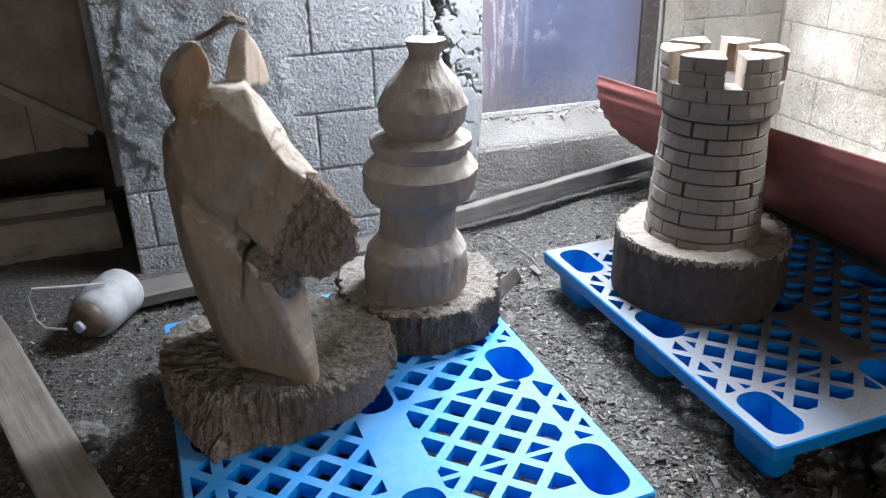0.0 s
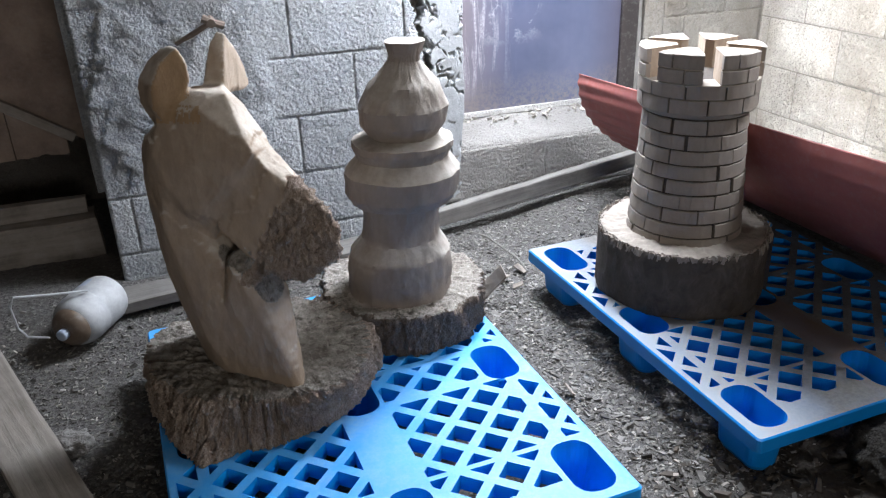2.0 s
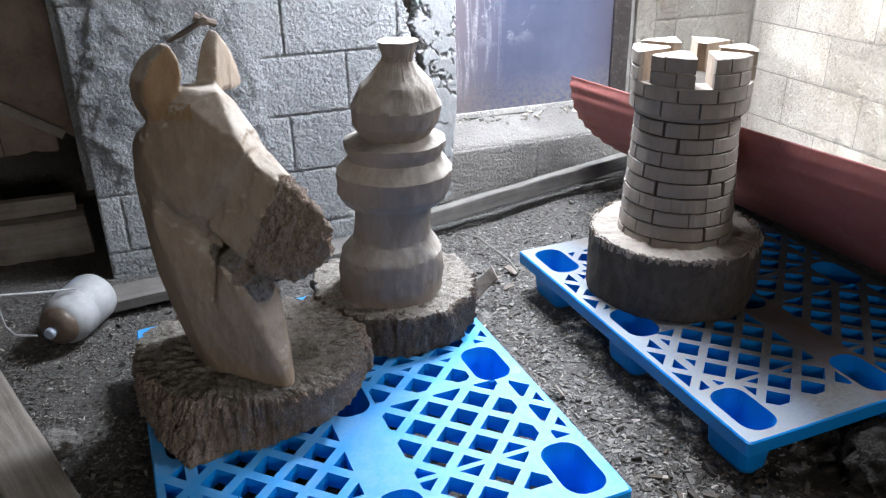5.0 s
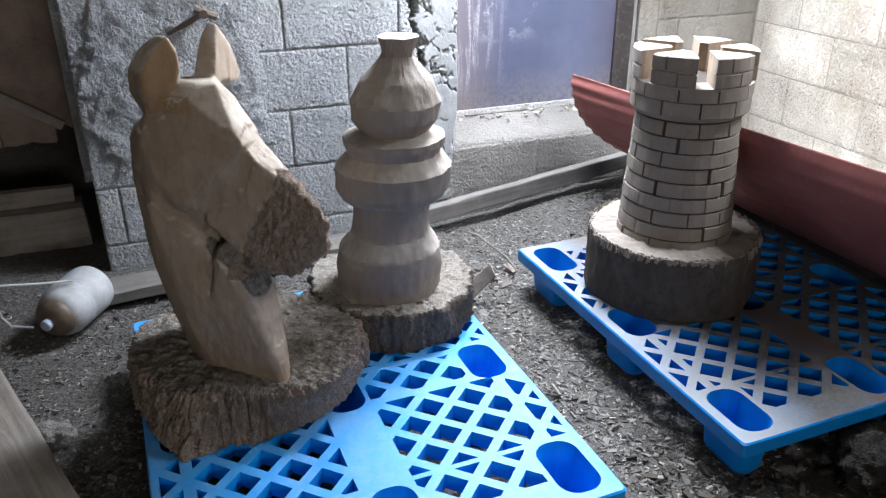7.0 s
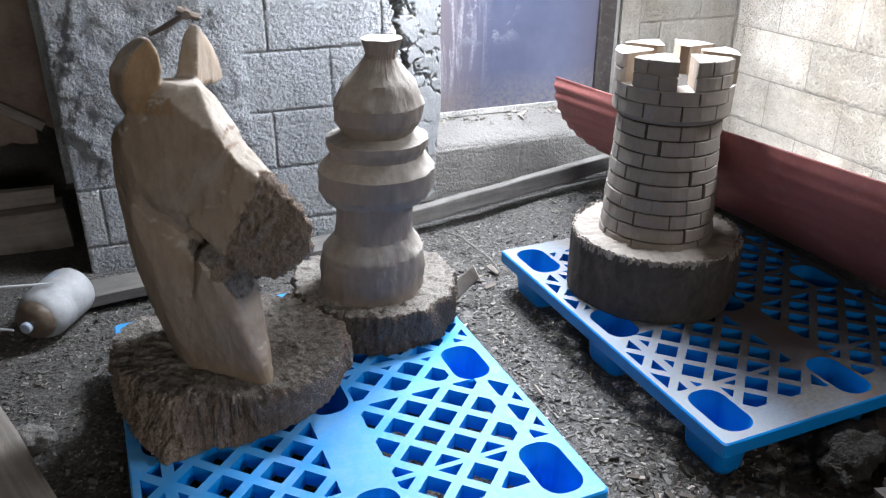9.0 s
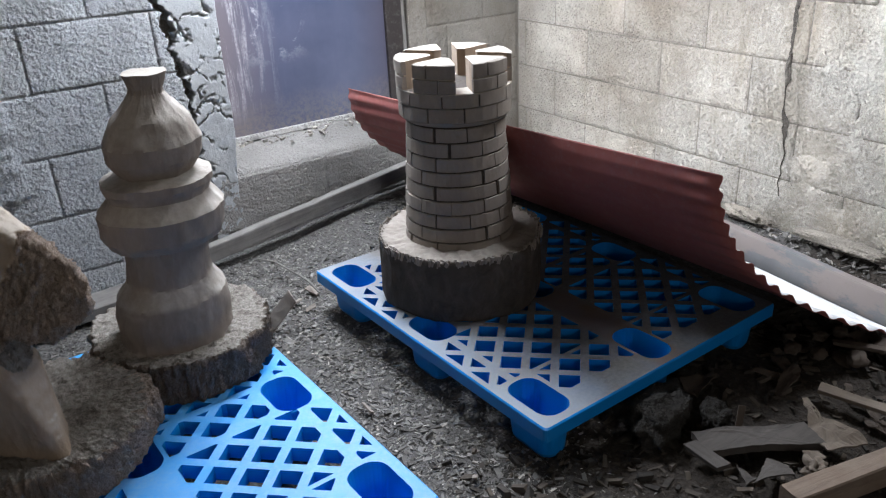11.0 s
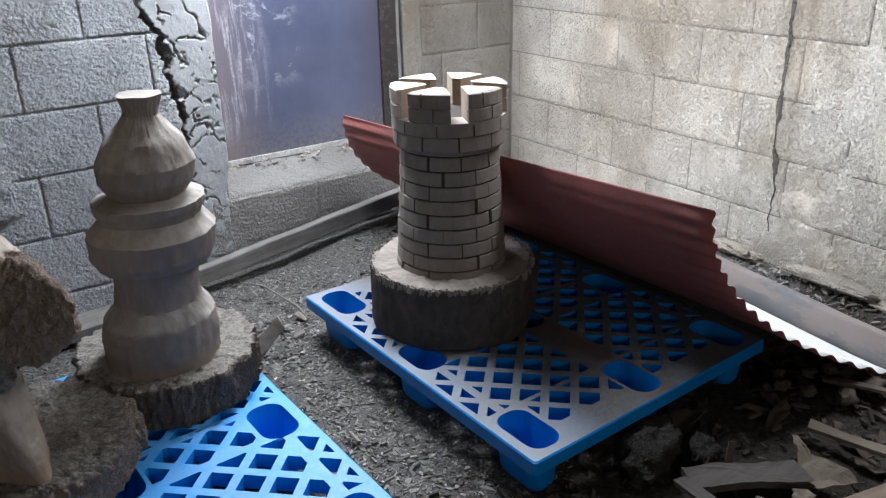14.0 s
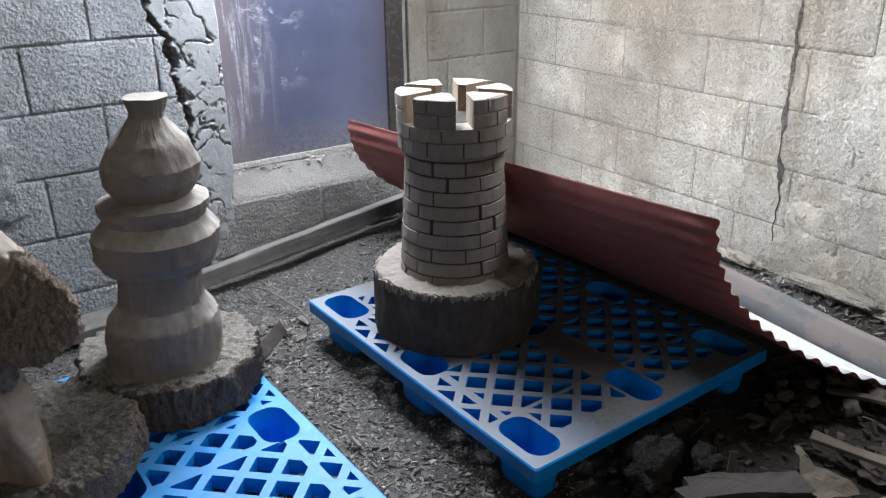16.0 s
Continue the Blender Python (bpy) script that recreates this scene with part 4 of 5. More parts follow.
def turned(bm, prof, axis, sides, cuts, seed, scallop=0.0, flatness=0.55):
    """A hand-cut turned body: a profile swept round, planed into uneven flats and chisel scallops."""
    rng = random.Random(seed)
    edges = sorted((k + rng.uniform(-0.25, 0.25)) * math.tau / cuts for k in range(cuts))
    rows = []
    dense = []
    for (z0, r0), (z1, r1) in zip(prof, prof[1:]):
        n = max(1, int(math.hypot(z1 - z0, r1 - r0) / 0.009))
        dense += [(z0 + (z1 - z0) * k / n, r0 + (r1 - r0) * k / n, k == 0) for k in range(n)]
    dense.append((*prof[-1], True))
    for z, r, corner in dense:
        c = axis(z)
        row = []
        for k in range(sides):
            a = math.tau * k / sides
            past = [e for e in edges if e <= a]
            lo = past[-1] if past else edges[-1] - math.tau
            hi = ([e for e in edges if e > a] or [edges[0] + math.tau])[0]
            mid, half = (lo + hi) / 2, (hi - lo) / 2
            flat = math.cos(half) / math.cos(a - mid)
            f = r * (1 + flatness * (flat * (1 + half * half / 4) - 1))
            if scallop:
                v = noise.voronoi(Vector((math.cos(a) * r * 24, math.sin(a) * r * 24, z * 15 + seed)))[0]
                f += scallop * (min(v[0], 0.7) ** 2 - 0.2) + 0.25 * scallop * noise.noise(Vector((math.cos(a) * 40, math.sin(a) * 40, z * 40)))
            dz = 0.003 * noise.noise(Vector((math.cos(a) * 2, math.sin(a) * 2, z * 6 + seed))) if corner else 0
            row.append(bm.verts.new((c[0] + f * math.cos(a), c[1] + f * math.sin(a), z + dz)))
        rows.append(row)
    for a, b in zip(rows, rows[1:]):
        for k in range(sides):
            bm.faces.new((a[k], a[(k + 1) % sides], b[(k + 1) % sides], b[k]))
    bm.faces.new(rows[0][::-1])
    bm.faces.new(rows[-1]).material_index = 1


def crisp(bm, degrees):
    """Keep the cut edges sharp and the rest round."""
    bmesh.ops.recalc_face_normals(bm, faces=bm.faces[:])
    for e in bm.edges:
        e.smooth = len(e.link_faces) == 2 and e.calc_face_angle(0) < radians(degrees)


def build_bishop():
    bishop = new("carved_bishop")
    bm = bmesh.new()
    log_base(bm, (0.31, 2.468), 0.262, PH + 0.001, 0.276, 3.0, 0.022, sides=280, rings=16, crack=0.012, grain=0.008, tops=26, bumpy=0.011, rim=0.006)
    part("log_base", bm, [BARK_DARK, SAWN], bishop, "rough dark bark log slice with a sawn top", True)
    bm = bmesh.new()
    prof = [(0.262, 0.166), (0.275, 0.157), (0.305, 0.1545), (0.35, 0.158), (0.378, 0.154), (0.4063, 0.1489), (0.4548, 0.116), (0.4791, 0.1117), (0.5645, 0.1102), (0.5722, 0.145), (0.6003, 0.1615), (0.6634, 0.1644), (0.7051, 0.1315), (0.7138, 0.1325), (0.7332, 0.1431), (0.7507, 0.1421), (0.7623, 0.0919), (0.8041, 0.1209), (0.8477, 0.1243), (0.9108, 0.0948), (0.9563, 0.0542), (0.9719, 0.044), (0.9835, 0.0416), (1.0223, 0.0551)]
    turned(bm, prof, lambda z: (0.292 + 0.04 * (z - 0.25) / 0.77, 2.437 - 0.05 * (z - 0.25) / 0.77), 112, 21, 5, 0.009, 0.75)
    crisp(bm, 26)
    part("body", bm, [CARVED_GREY, CUT_LIT], bishop, "hand-carved round body with collar and bulb", True)
    return tagged(bishop, "carved dusty wooden chess bishop on a bark log slice", "chess piece", "carved chess pieces")


build_bishop()

ROOK = (1.227, 2.307)


def arc_block(bm, c, r0, r1, a0, a1, z0, z1, steps, bevel=0.0, taper=0.0):
    grid = []
    for k in range(steps + 1):
        a = a0 + (a1 - a0) * k / steps
        d = Vector((math.cos(a), math.sin(a), 0))
        w = [0.0014 * bool(bevel) * noise.noise(Vector((a * 9, 40 * r1 + j, 7 * z1 + 3 * a0))) for j in range(3)]
        grid.append([bm.verts.new(Vector((*c, z)) + d * r) for r, z in ((r0, z0), (r1 - bevel, z0 + w[0]), (r1 + w[2], z0 + bevel + w[0]), (r1 - taper + w[2], z1 - bevel + w[1]), (r1 - taper - bevel, z1 + w[1]), (r0, z1))])
    m = 6
    for a, b in zip(grid, grid[1:]):
        for j in range(m):
            bm.faces.new((a[j], b[j], b[(j + 1) % m], a[(j + 1) % m]))
    bm.faces.new(grid[0])
    bm.faces.new(grid[-1][::-1])


def build_rook():
    rook = new("carved_rook")
    bm = bmesh.new()
    log_base(bm, ROOK, 0.27, PH + 0.001, 0.365, 8.0, 0.013, sides=240, rings=20, grain=0.0012, tops=20, rim=0.005)
    drum = part("log_base", bm, [BARK_SMOOTH, SAWN_PALE], rook, "grey debarked log drum with a splintered top rim", True)
    rng = random.Random(9)
    bm = bmesh.new()
    for _ in range(420):
        a, h, w = rng.uniform(0, math.tau), rng.uniform(0.008, 0.028), rng.uniform(0.002, 0.006)
        r = 0.268 + rng.uniform(-0.012, 0.006)
        p = Vector((ROOK[0] + r * math.cos(a), ROOK[1] + r * math.sin(a), 0.366 - 0.5 * h + rng.uniform(0, 0.006)))
        m = Matrix.Translation(p) @ pose(0, 0, 0, rng.uniform(-25, 25), rng.uniform(-20, 20), math.degrees(a) + rng.uniform(-20, 20))
        box(bm, (-0.0015, -w, -h * 0.5), (0.0015, w, h * 0.5), 0, m)
    tagged(part("torn_fibre", bm, SAWN_PALE, drum, "pale torn wood fibres along the saw cut"), kind="stuff")
    bm = bmesh.new()
    prof = [(0.335, 0.176), (0.40, 0.1715), (0.753, 0.1505), (0.758, 0.154), (0.772, 0.167), (0.858, 0.169), (0.86, 0.02)]
    turned(bm, prof, lambda z: ROOK, 48, 24, 2)
    part("shaft", bm, DARK_GROOVE, rook, "dark saw-cut core between the carved bricks")
    bm = bmesh.new()
    turned(bm, [(0.7555, 0.1565), (0.758, 0.1615), (0.7705, 0.1735), (0.7715, 0.150)], lambda z: ROOK, 96, 24, 6, 0.002)
    part("neck_band", bm, BRICK_WOOD, rook, "plain flaring band under the collar")
    rng = random.Random(4)
    rows = [(0.3445 + 0.0455 * k, 0.182 - 0.0029 * k) for k in range(9)]
    n = 10
    for k, (z, r) in enumerate(rows):
        for b in range(n):
            a0 = radians((-114.6, -133.6)[k % 2]) + math.tau * b / n + rng.uniform(-0.03, 0.03)
            bm = bmesh.new()
            arc_block(bm, (0, 0), 0.13, r + 0.0012 * rng.uniform(-1, 1), a0 + 0.014, a0 + math.tau / n - 0.014, 0, 0.0405, 6, 0.0016, 0.003)
            ob = part("brick", bm, BRICK_WOOD, rook)
            ob.matrix_world = pose(*ROOK, z)
    notch0, half = radians(-115.6), radians(8.5)
    for k, (z, h, r) in enumerate(((0.772, 0.0425, 0.177), (0.8175, 0.040, 0.179))):
        for b in range(n):
            a0 = radians((-116.6, -137.6)[k % 2]) + math.tau * b / n
            bm = bmesh.new()
            arc_block(bm, (0, 0), 0.13, r, a0 + 0.014, a0 + math.tau / n - 0.014, 0, h + 0.001, 6, 0.0016)
            ob = part("brick", bm, BRICK_WOOD, rook)
            ob.matrix_world = pose(*ROOK, z)
    bm = bmesh.new()
    arc_block(bm, ROOK, 0.0, 0.1785, 0, math.tau, 0.853, 0.859, 48)
    part("crown_floor", bm, CUT_LIT, rook, "cut floor of the crossing saw slots, paled for strong light")
    slot = 0.025
    for m in range(6):
        s0, s1 = notch0 + m * math.pi / 3, notch0 + (m + 1) * math.pi / 3
        a0, a1 = s0 + math.asin(slot / 0.172), s1 - math.asin(slot / 0.172)
        b0, b1 = s0 + math.asin(slot / 0.075), s1 - math.asin(slot / 0.075)
        outline = [(0.172, a0 + (a1 - a0) * k / 8) for k in range(9)] + [(0.075, b1), (0.075, b0)]
        bm = bmesh.new()
        rings = []
        for z, shrink in ((0.853, 0.0), (0.942, 0.0), (0.945, 0.003)):
            ring = []
            for r, a in outline:
                wob = 0.003 * noise.noise(Vector((a * 4, r * 30, m + z * 3)))
                ring.append(bm.verts.new((ROOK[0] + (r - shrink) * math.cos(a), ROOK[1] + (r - shrink) * math.sin(a), z + (wob if z > 0.9 else 0))))
            rings.append(ring)
        q = len(outline)
        for lo, hi in zip(rings, rings[1:]):
            for k in range(q):
                face = bm.faces.new((lo[k], lo[(k + 1) % q], hi[(k + 1) % q], hi[k]))
                face.material_index = 1 if k >= 8 else 0
        bm.faces.new(rings[-1])
        bm.faces.new(rings[0][::-1])
        merlon = part("merlon", bm, [CUT_LIT, CARVED_OCHRE], rook, "raised battlement wedge with a sawn top, paled for strong light")
        for z, h, cuts in ((0.861, 0.039, (0.0, 0.62, 1.0)), (0.9035, 0.0405, (0.0, 0.35, 1.0))):
            for c0, c1 in zip(cuts, cuts[1:]):
                bm = bmesh.new()
                w = a1 - a0
                arc_block(bm, ROOK, 0.165, 0.18 + 0.0012 * rng.uniform(-1, 1), a0 + w * c0 + (0.012 if c0 else 0), a0 + w * c1 - (0.012 if c1 < 1 else 0), z, z + h + 0.0015 * rng.uniform(-1, 0), 4, 0.002)
                part("brick", bm, BRICK_WOOD, merlon)
    return tagged(rook, "carved wooden chess rook with brick pattern and battlements", "chess piece", "carved chess pieces")


def bark_smooth():
    n = Nodes("weathered_log_side")
    h = n.noise(1.4, 8, 0.72, n.space((15, 15, 10)), 0.6)
    col = n.ramp(h, (0.3, (0.028, 0.022, 0.018)), (0.55, (0.078, 0.064, 0.053)), (0.8, (0.15, 0.13, 0.112)))
    col = n.mix(n.ramp(n.noise(6, 5), (0.4, (0, 0, 0)), (0.75, (0.8, 0.8, 0.8))), col, (0.055, 0.045, 0.037))
    return n.done(col, 0.92, n.bump(n.noise(75, 6, 0.75), 0.8, 0.006, n.bump(h, 0.55, 0.012)))


BARK_SMOOTH = bark_smooth()
SAWN_PALE = carved("splintered_sawn_rim", (0.15, 0.125, 0.105), (0.28, 0.245, 0.21), (0.30, 0.275, 0.245), 0.4)
build_rook()


# ---- the knight ----
KC = Vector((-0.2, 2.2, 0.0))


def hull(bm, pts, index=0, cuts=0, rough=0.0, seed=0.0, bevel=0.0):
    vs = [bm.verts.new(KC + Vector(p)) for p in pts]
    out = bmesh.ops.convex_hull(bm, input=vs)
    junk = [g for g in out["geom_interior"] if isinstance(g, bmesh.types.BMVert)]
    bmesh.ops.delete(bm, geom=junk, context="VERTS")
    live = {v for v in vs if v.is_valid}
    faces = [f for f in bm.faces if all(v in live for v in f.verts)]
    if bevel:
        flat = bmesh.ops.dissolve_limit(bm, angle_limit=radians(7), verts=list(live), edges=list({e for f in faces for e in f.edges}))["region"]
        live = {v for f in flat for v in f.verts}
        edges = list({e for v in live for e in v.link_edges})
        for f in live and {f for v in live for f in v.link_faces}:
            f.material_index = index
        got = bmesh.ops.bevel(bm, geom=edges, offset=bevel, segments=2, affect="EDGES", profile=0.5)
        for f in got["faces"]:
            f.material_index = index
        return
    if cuts:
        es = list({e for f in faces for e in f.edges})
        got = bmesh.ops.subdivide_edges(bm, edges=es, cuts=cuts, use_grid_fill=True)
        new_v = {g for key in ("geom", "geom_inner", "geom_split") for g in got[key] if isinstance(g, bmesh.types.BMVert)} | {v for v in vs if v.is_valid}
        mid = sum((v.co for v in new_v), Vector()) / len(new_v)
        for v in new_v:
            k = noise.fractal(v.co * 14 + Vector((seed, 0, 0)), 0.75, 2.0, 4)
            v.co += (v.co - mid).normalized() * rough * k
        faces = list({f for v in new_v for f in v.link_faces})
    for f in faces:
        f.material_index = index


def fused(bm, voxel):
    """One skin over pieces that run into one another."""
    me = mesh_of("rough_form", bm, CARVED_OCHRE)
    ob = new("rough_form", me)
    mod = ob.modifiers.new("skin", "REMESH")
    mod.mode, mod.voxel_size = "VOXEL", voxel
    got = bpy.data.meshes.new_from_object(ob.evaluated_get(bpy.context.evaluated_depsgraph_get()))
    bpy.data.objects.remove(ob)
    out = bmesh.new()
    out.from_mesh(got)
    return out


# the split log under the knight: radius by compass angle, at its foot and at its top
LOW_EDGE = ((-180, 0.285), (-165, 0.275), (-142, 0.288), (-126, 0.316), (-119, 0.285), (-112, 0.25), (-91, 0.245), (-69, 0.24), (-53, 0.25), (-33, 0.268), (0, 0.305), (60, 0.30), (140, 0.31), (180, 0.285))
TOP_EDGE = ((-180, 0.275), (-160, 0.242), (-140, 0.236), (-122, 0.224), (-110, 0.217), (-90, 0.236), (-75, 0.262), (-60, 0.288), (-45, 0.30), (-17, 0.30), (26, 0.304), (60, 0.30), (142, 0.33), (160, 0.305), (180, 0.275))


LIP = (Vector((0.006, -0.088, 0.626)), Vector((0.068, -0.123, 0.538)))


def stump_edge(table, a):
    d = (math.degrees(a) + 180) % 360 - 180
    for (a0, r0), (a1, r1) in zip(table, table[1:]):
        if d <= a1:
            return r0 + (r1 - r0) * (d - a0) / (a1 - a0)
    return table[-1][1]


def plane_cuts(bm, spacing, limit, seed):
    """Pare a rounded skin into flat chisel cuts that meet in soft creases."""
    rng = random.Random(seed)
    verts = bm.verts[:]
    co = np.array([v.co for v in verts])
    no = np.array([v.normal for v in verts])
    squeeze = np.array((1.0, 1.0, 0.6))
    order = list(range(len(verts)))
    rng.shuffle(order)
    picks = []
    for i in order:
        if not picks or (np.square((co[picks] - co[i]) * squeeze).sum(1).min() > (spacing * 0.8) ** 2):
            picks.append(i)
    seeds = co[picks]
    normals = []
    for i in picks:
        near = np.square(co - co[i]).sum(1) < (spacing * 0.6) ** 2
        m = no[near & (no @ no[i] > 0.3)].mean(0)
        normals.append(m / np.linalg.norm(m))
    normals = np.array(normals)
    for i, v in enumerate(verts):
        if v.co.z > 0.975:
            continue
        gap = np.square((seeds - co[i]) * squeeze).sum(1)
        face = normals @ no[i]
        gap[face < 0.45] += 1.0
        best = np.argsort(gap)[:3]
        cut = [((seeds[k] - co[i]) @ normals[k]) / face[k] for k in best if face[k] >= 0.45]
        if cut:
            v.co += v.normal * max(-limit, min(limit, min(cut)))


def build_knight():
    form = bmesh.new()
    skull = [(-0.127, -0.035, 0.933), (-0.091, -0.051, 0.966), (-0.036, -0.082, 0.974), (0.012, -0.115, 0.91), (0.067, -0.149, 0.872), (0.012, -0.123, 0.808), (-0.051, -0.093, 0.745), (-0.091, -0.072, 0.735), (-0.13, -0.046, 0.791), (-0.144, -0.032, 0.865), (-0.068, -0.087, 0.851), (-0.154, 0.022, 0.895), (-0.165, 0.021, 0.818), (-0.153, 0.008, 0.747), (-0.13, -0.008, 0.705), (-0.08, -0.037, 0.671), (-0.032, -0.063, 0.658), (-0.044, -0.039, 1.003), (0.031, -0.081, 0.996), (0.044, -0.092, 0.946), (0.066, -0.111, 0.873), (-0.03, 0.021, 0.998), (0.034, -0.014, 0.999), (0.071, -0.037, 0.958), (0.115, -0.067, 0.875), (0.12, -0.071, 0.857), (-0.149, 0.182, 0.839), (-0.144, 0.167, 0.692), (-0.021, 0.128, 0.964), (0.042, 0.096, 0.969), (0.078, 0.074, 0.923), (0.117, 0.048, 0.831), (-0.021, 0.102, 0.617)]
    nose = [(0.066, -0.13, 0.865), (0.115, -0.163, 0.783), (0.02, -0.109, 0.798), (-0.006, -0.098, 0.75), (-0.031, -0.09, 0.688), (0.033, -0.126, 0.663), (0.061, -0.143, 0.642), (0.07, -0.152, 0.574), (0.108, -0.173, 0.562), (0.177, -0.204, 0.675), (0.121, -0.082, 0.858), (0.156, -0.106, 0.792), (0.197, -0.13, 0.744), (0.224, -0.215, 0.704), (0.23, -0.22, 0.683), (0.222, -0.218, 0.622), (0.153, -0.184, 0.56), (0.124, -0.01, 0.827), (0.205, -0.058, 0.712), (0.244, -0.083, 0.64), (0.241, -0.084, 0.567), (0.171, -0.052, 0.506), (0.082, -0.003, 0.594), (-0.004, 0.042, 0.638)]
    neck = [(-0.163, 0.07, 0.872), (-0.173, 0.07, 0.789), (-0.172, 0.06, 0.713), (-0.167, 0.05, 0.626), (-0.157, 0.04, 0.524), (-0.139, 0.03, 0.438), (-0.122, 0.02, 0.363), (-0.135, -0.02, 0.826), (-0.147, -0.03, 0.692), (-0.131, -0.04, 0.575), (-0.112, -0.05, 0.475), (-0.097, -0.05, 0.383), (-0.083, -0.06, 0.663), (-0.018, -0.07, 0.608), (-0.024, -0.09, 0.561), (-0.05, -0.1, 0.463), (0.042, 0.0, 0.6), (0.077, 0.02, 0.521), (0.073, 0.02, 0.372), (-0.155, 0.2, 0.805), (-0.162, 0.18, 0.547), (-0.109, 0.17, 0.334), (0.051, 0.15, 0.519), (0.07, 0.15, 0.304), (-0.099, 0.035, 0.262), (-0.067, -0.042, 0.262), (-0.037, -0.082, 0.262), (-0.06, 0.14, 0.262), (0.05, 0.1, 0.262)]
    bib = [(-0.021, -0.1, 0.616), (0.032, -0.075, 0.637), (0.051, -0.085, 0.595), (0.087, -0.1, 0.534), (0.111, -0.095, 0.514), (0.025, -0.15, 0.561), (-0.015, -0.14, 0.592), (0.032, -0.155, 0.532), (0.06, -0.175, 0.431), (0.113, -0.1, 0.491), (0.118, -0.125, 0.39), (-0.047, -0.105, 0.489), (-0.038, -0.087, 0.262), (0.09, -0.199, 0.262), (0.111, -0.198, 0.262), (0.042, 0.02, 0.582), (0.111, 0.02, 0.44), (0.117, 0.0, 0.321), (-0.013, 0.02, 0.539), (0.03, 0.06, 0.262), (0.13, -0.07, 0.262)]
    near_ear = [(-0.053, -0.05, 1.099), (-0.038, -0.055, 1.067), (-0.036, -0.055, 1.03), (-0.047, -0.05, 1.002), (-0.1, -0.05, 0.928), (-0.123, -0.05, 0.969), (-0.117, -0.055, 1.024), (-0.094, -0.055, 1.068), (-0.081, 0.0, 1.093), (-0.064, 0.0, 1.095), (-0.113, 0.0, 1.072), (-0.142, 0.0, 1.03), (-0.147, 0.0, 1.006), (-0.146, 0.0, 0.968), (-0.135, 0.0, 0.938), (-0.039, 0.03, 1.054), (-0.036, 0.03, 1.013), (-0.059, 0.03, 0.97), (-0.102, 0.05, 0.93)]
    far_ear = [(-0.006, 0.02, 0.999), (0.008, 0.03, 1.047), (0.024, 0.03, 1.091), (0.04, 0.035, 1.112), (0.058, 0.03, 1.106), (0.046, 0.0, 1.055), (0.035, -0.02, 0.993), (0.091, 0.15, 1.043), (0.109, 0.17, 0.994), (0.114, 0.17, 0.953), (0.08, 0.1, 0.954), (0.049, 0.07, 1.102), (0.028, 0.15, 0.967)]
    for pts in (skull, nose, neck, bib, near_ear, far_ear):
        hull(form, pts)
    bm = fused(form, 0.005)
    bmesh.ops.smooth_vert(bm, verts=bm.verts[:], factor=0.5, use_axis_x=True, use_axis_y=True, use_axis_z=True)
    bm.normal_update()
    plane_cuts(bm, 0.03, 0.0025, 3)
    bm.normal_update()
    lip, cut = KC + Vector((0.117, -0.183, 0.794)), Vector((0.768, -0.432, -0.473))
    moves = []
    for v in bm.verts:
        p = v.co
        cell = noise.voronoi(Vector((p.x * 17, p.y * 17, p.z * 12)))[0]
        d = 0.003 * (min(cell[0], 0.75) ** 2 - 0.2) + 0.0008 * noise.noise(p * 45)
        rough = smooth_step(-0.012, 0.012, (p - lip).dot(cut) + 0.012 * noise.noise(p * 30)) * smooth_step(0.545, 0.562, p.z)
        d += rough * (0.012 * noise.fractal(Vector((p.x * 42, p.y * 42, p.z * 34)), 0.5, 2.1, 5) + 0.007 * noise.fractal(Vector((p.x * 90, p.y * 90, p.z * 60)), 0.6, 2.1, 3) - 0.002)
        moves.append((v, v.normal * d, rough))
    wild = set()
    for v, d, rough in moves:
        v.co += d
        if rough > 0.5:
            wild.add(v)
    for f in bm.faces:
        f.material_index = 0 if sum(v in wild for v in f.verts) * 2 > len(f.verts) else 2
        q = f.calc_center_median() - KC
        u = min(1.0, max(0.0, (q - LIP[0]).dot(LIP[1] - LIP[0]) / (LIP[1] - LIP[0]).length_squared))
        if (q - LIP[0].lerp(LIP[1], u)).length < 0.046 and f.normal.z > 0.12 and q.z < 0.65 and f.material_index == 2:
            f.material_index = 1
        if q.z > 0.94 and q.x < -0.03 and f.normal.y < -0.8:
            f.material_index = 4
        f.smooth = True
    knight = new("carved_knight")
    part("horse_head", bm, [BARK, SAWN, CARVED_OCHRE, SAWN_PALE, EAR_WOOD], knight, "chisel-cut horse head and neck with a rough bark muzzle")
    bm = bmesh.new()
    log_base(bm, (-0.175, 2.2), 0.29, PH + 0.001, 0.285, 21.0, 0.008, crack=0.04, rings=34, sides=560, bumpy=0.015,
             offs=lambda a, v: stump_edge(LOW_EDGE, a) * (1 - v) + stump_edge(TOP_EDGE, a) * v, grain=0.010, tops=40, rim=0.004)
    part("log_base", bm, [BARK, SAWN], knight, "split bark log with a rough axe-cut top", True)
    bm = bmesh.new()
    bmesh.ops.create_icosphere(bm, subdivisions=5, radius=1.0)
    for v in bm.verts:
        d = v.co.normalized()
        r = 1.0 / max(abs(d.x), abs(d.y), 0.9 * abs(d.z)) * 0.45 + 0.5
        r += 0.16 * noise.fractal(Vector((d.x * 5, d.y * 5, d.z * 1.6)), 0.6, 2.1, 5) + 0.10 * noise.fractal(d * 3.1, 0.6, 2.1, 4)
        v.co = Vector((0.118 + 0.042 * d.x * r, 2.225 + 0.085 * d.y * r, 0.213 + 0.058 * d.z * r))
    part("bark_slab", bm, BARK, knight, "loose slab of dark ridged bark on the log side", True)
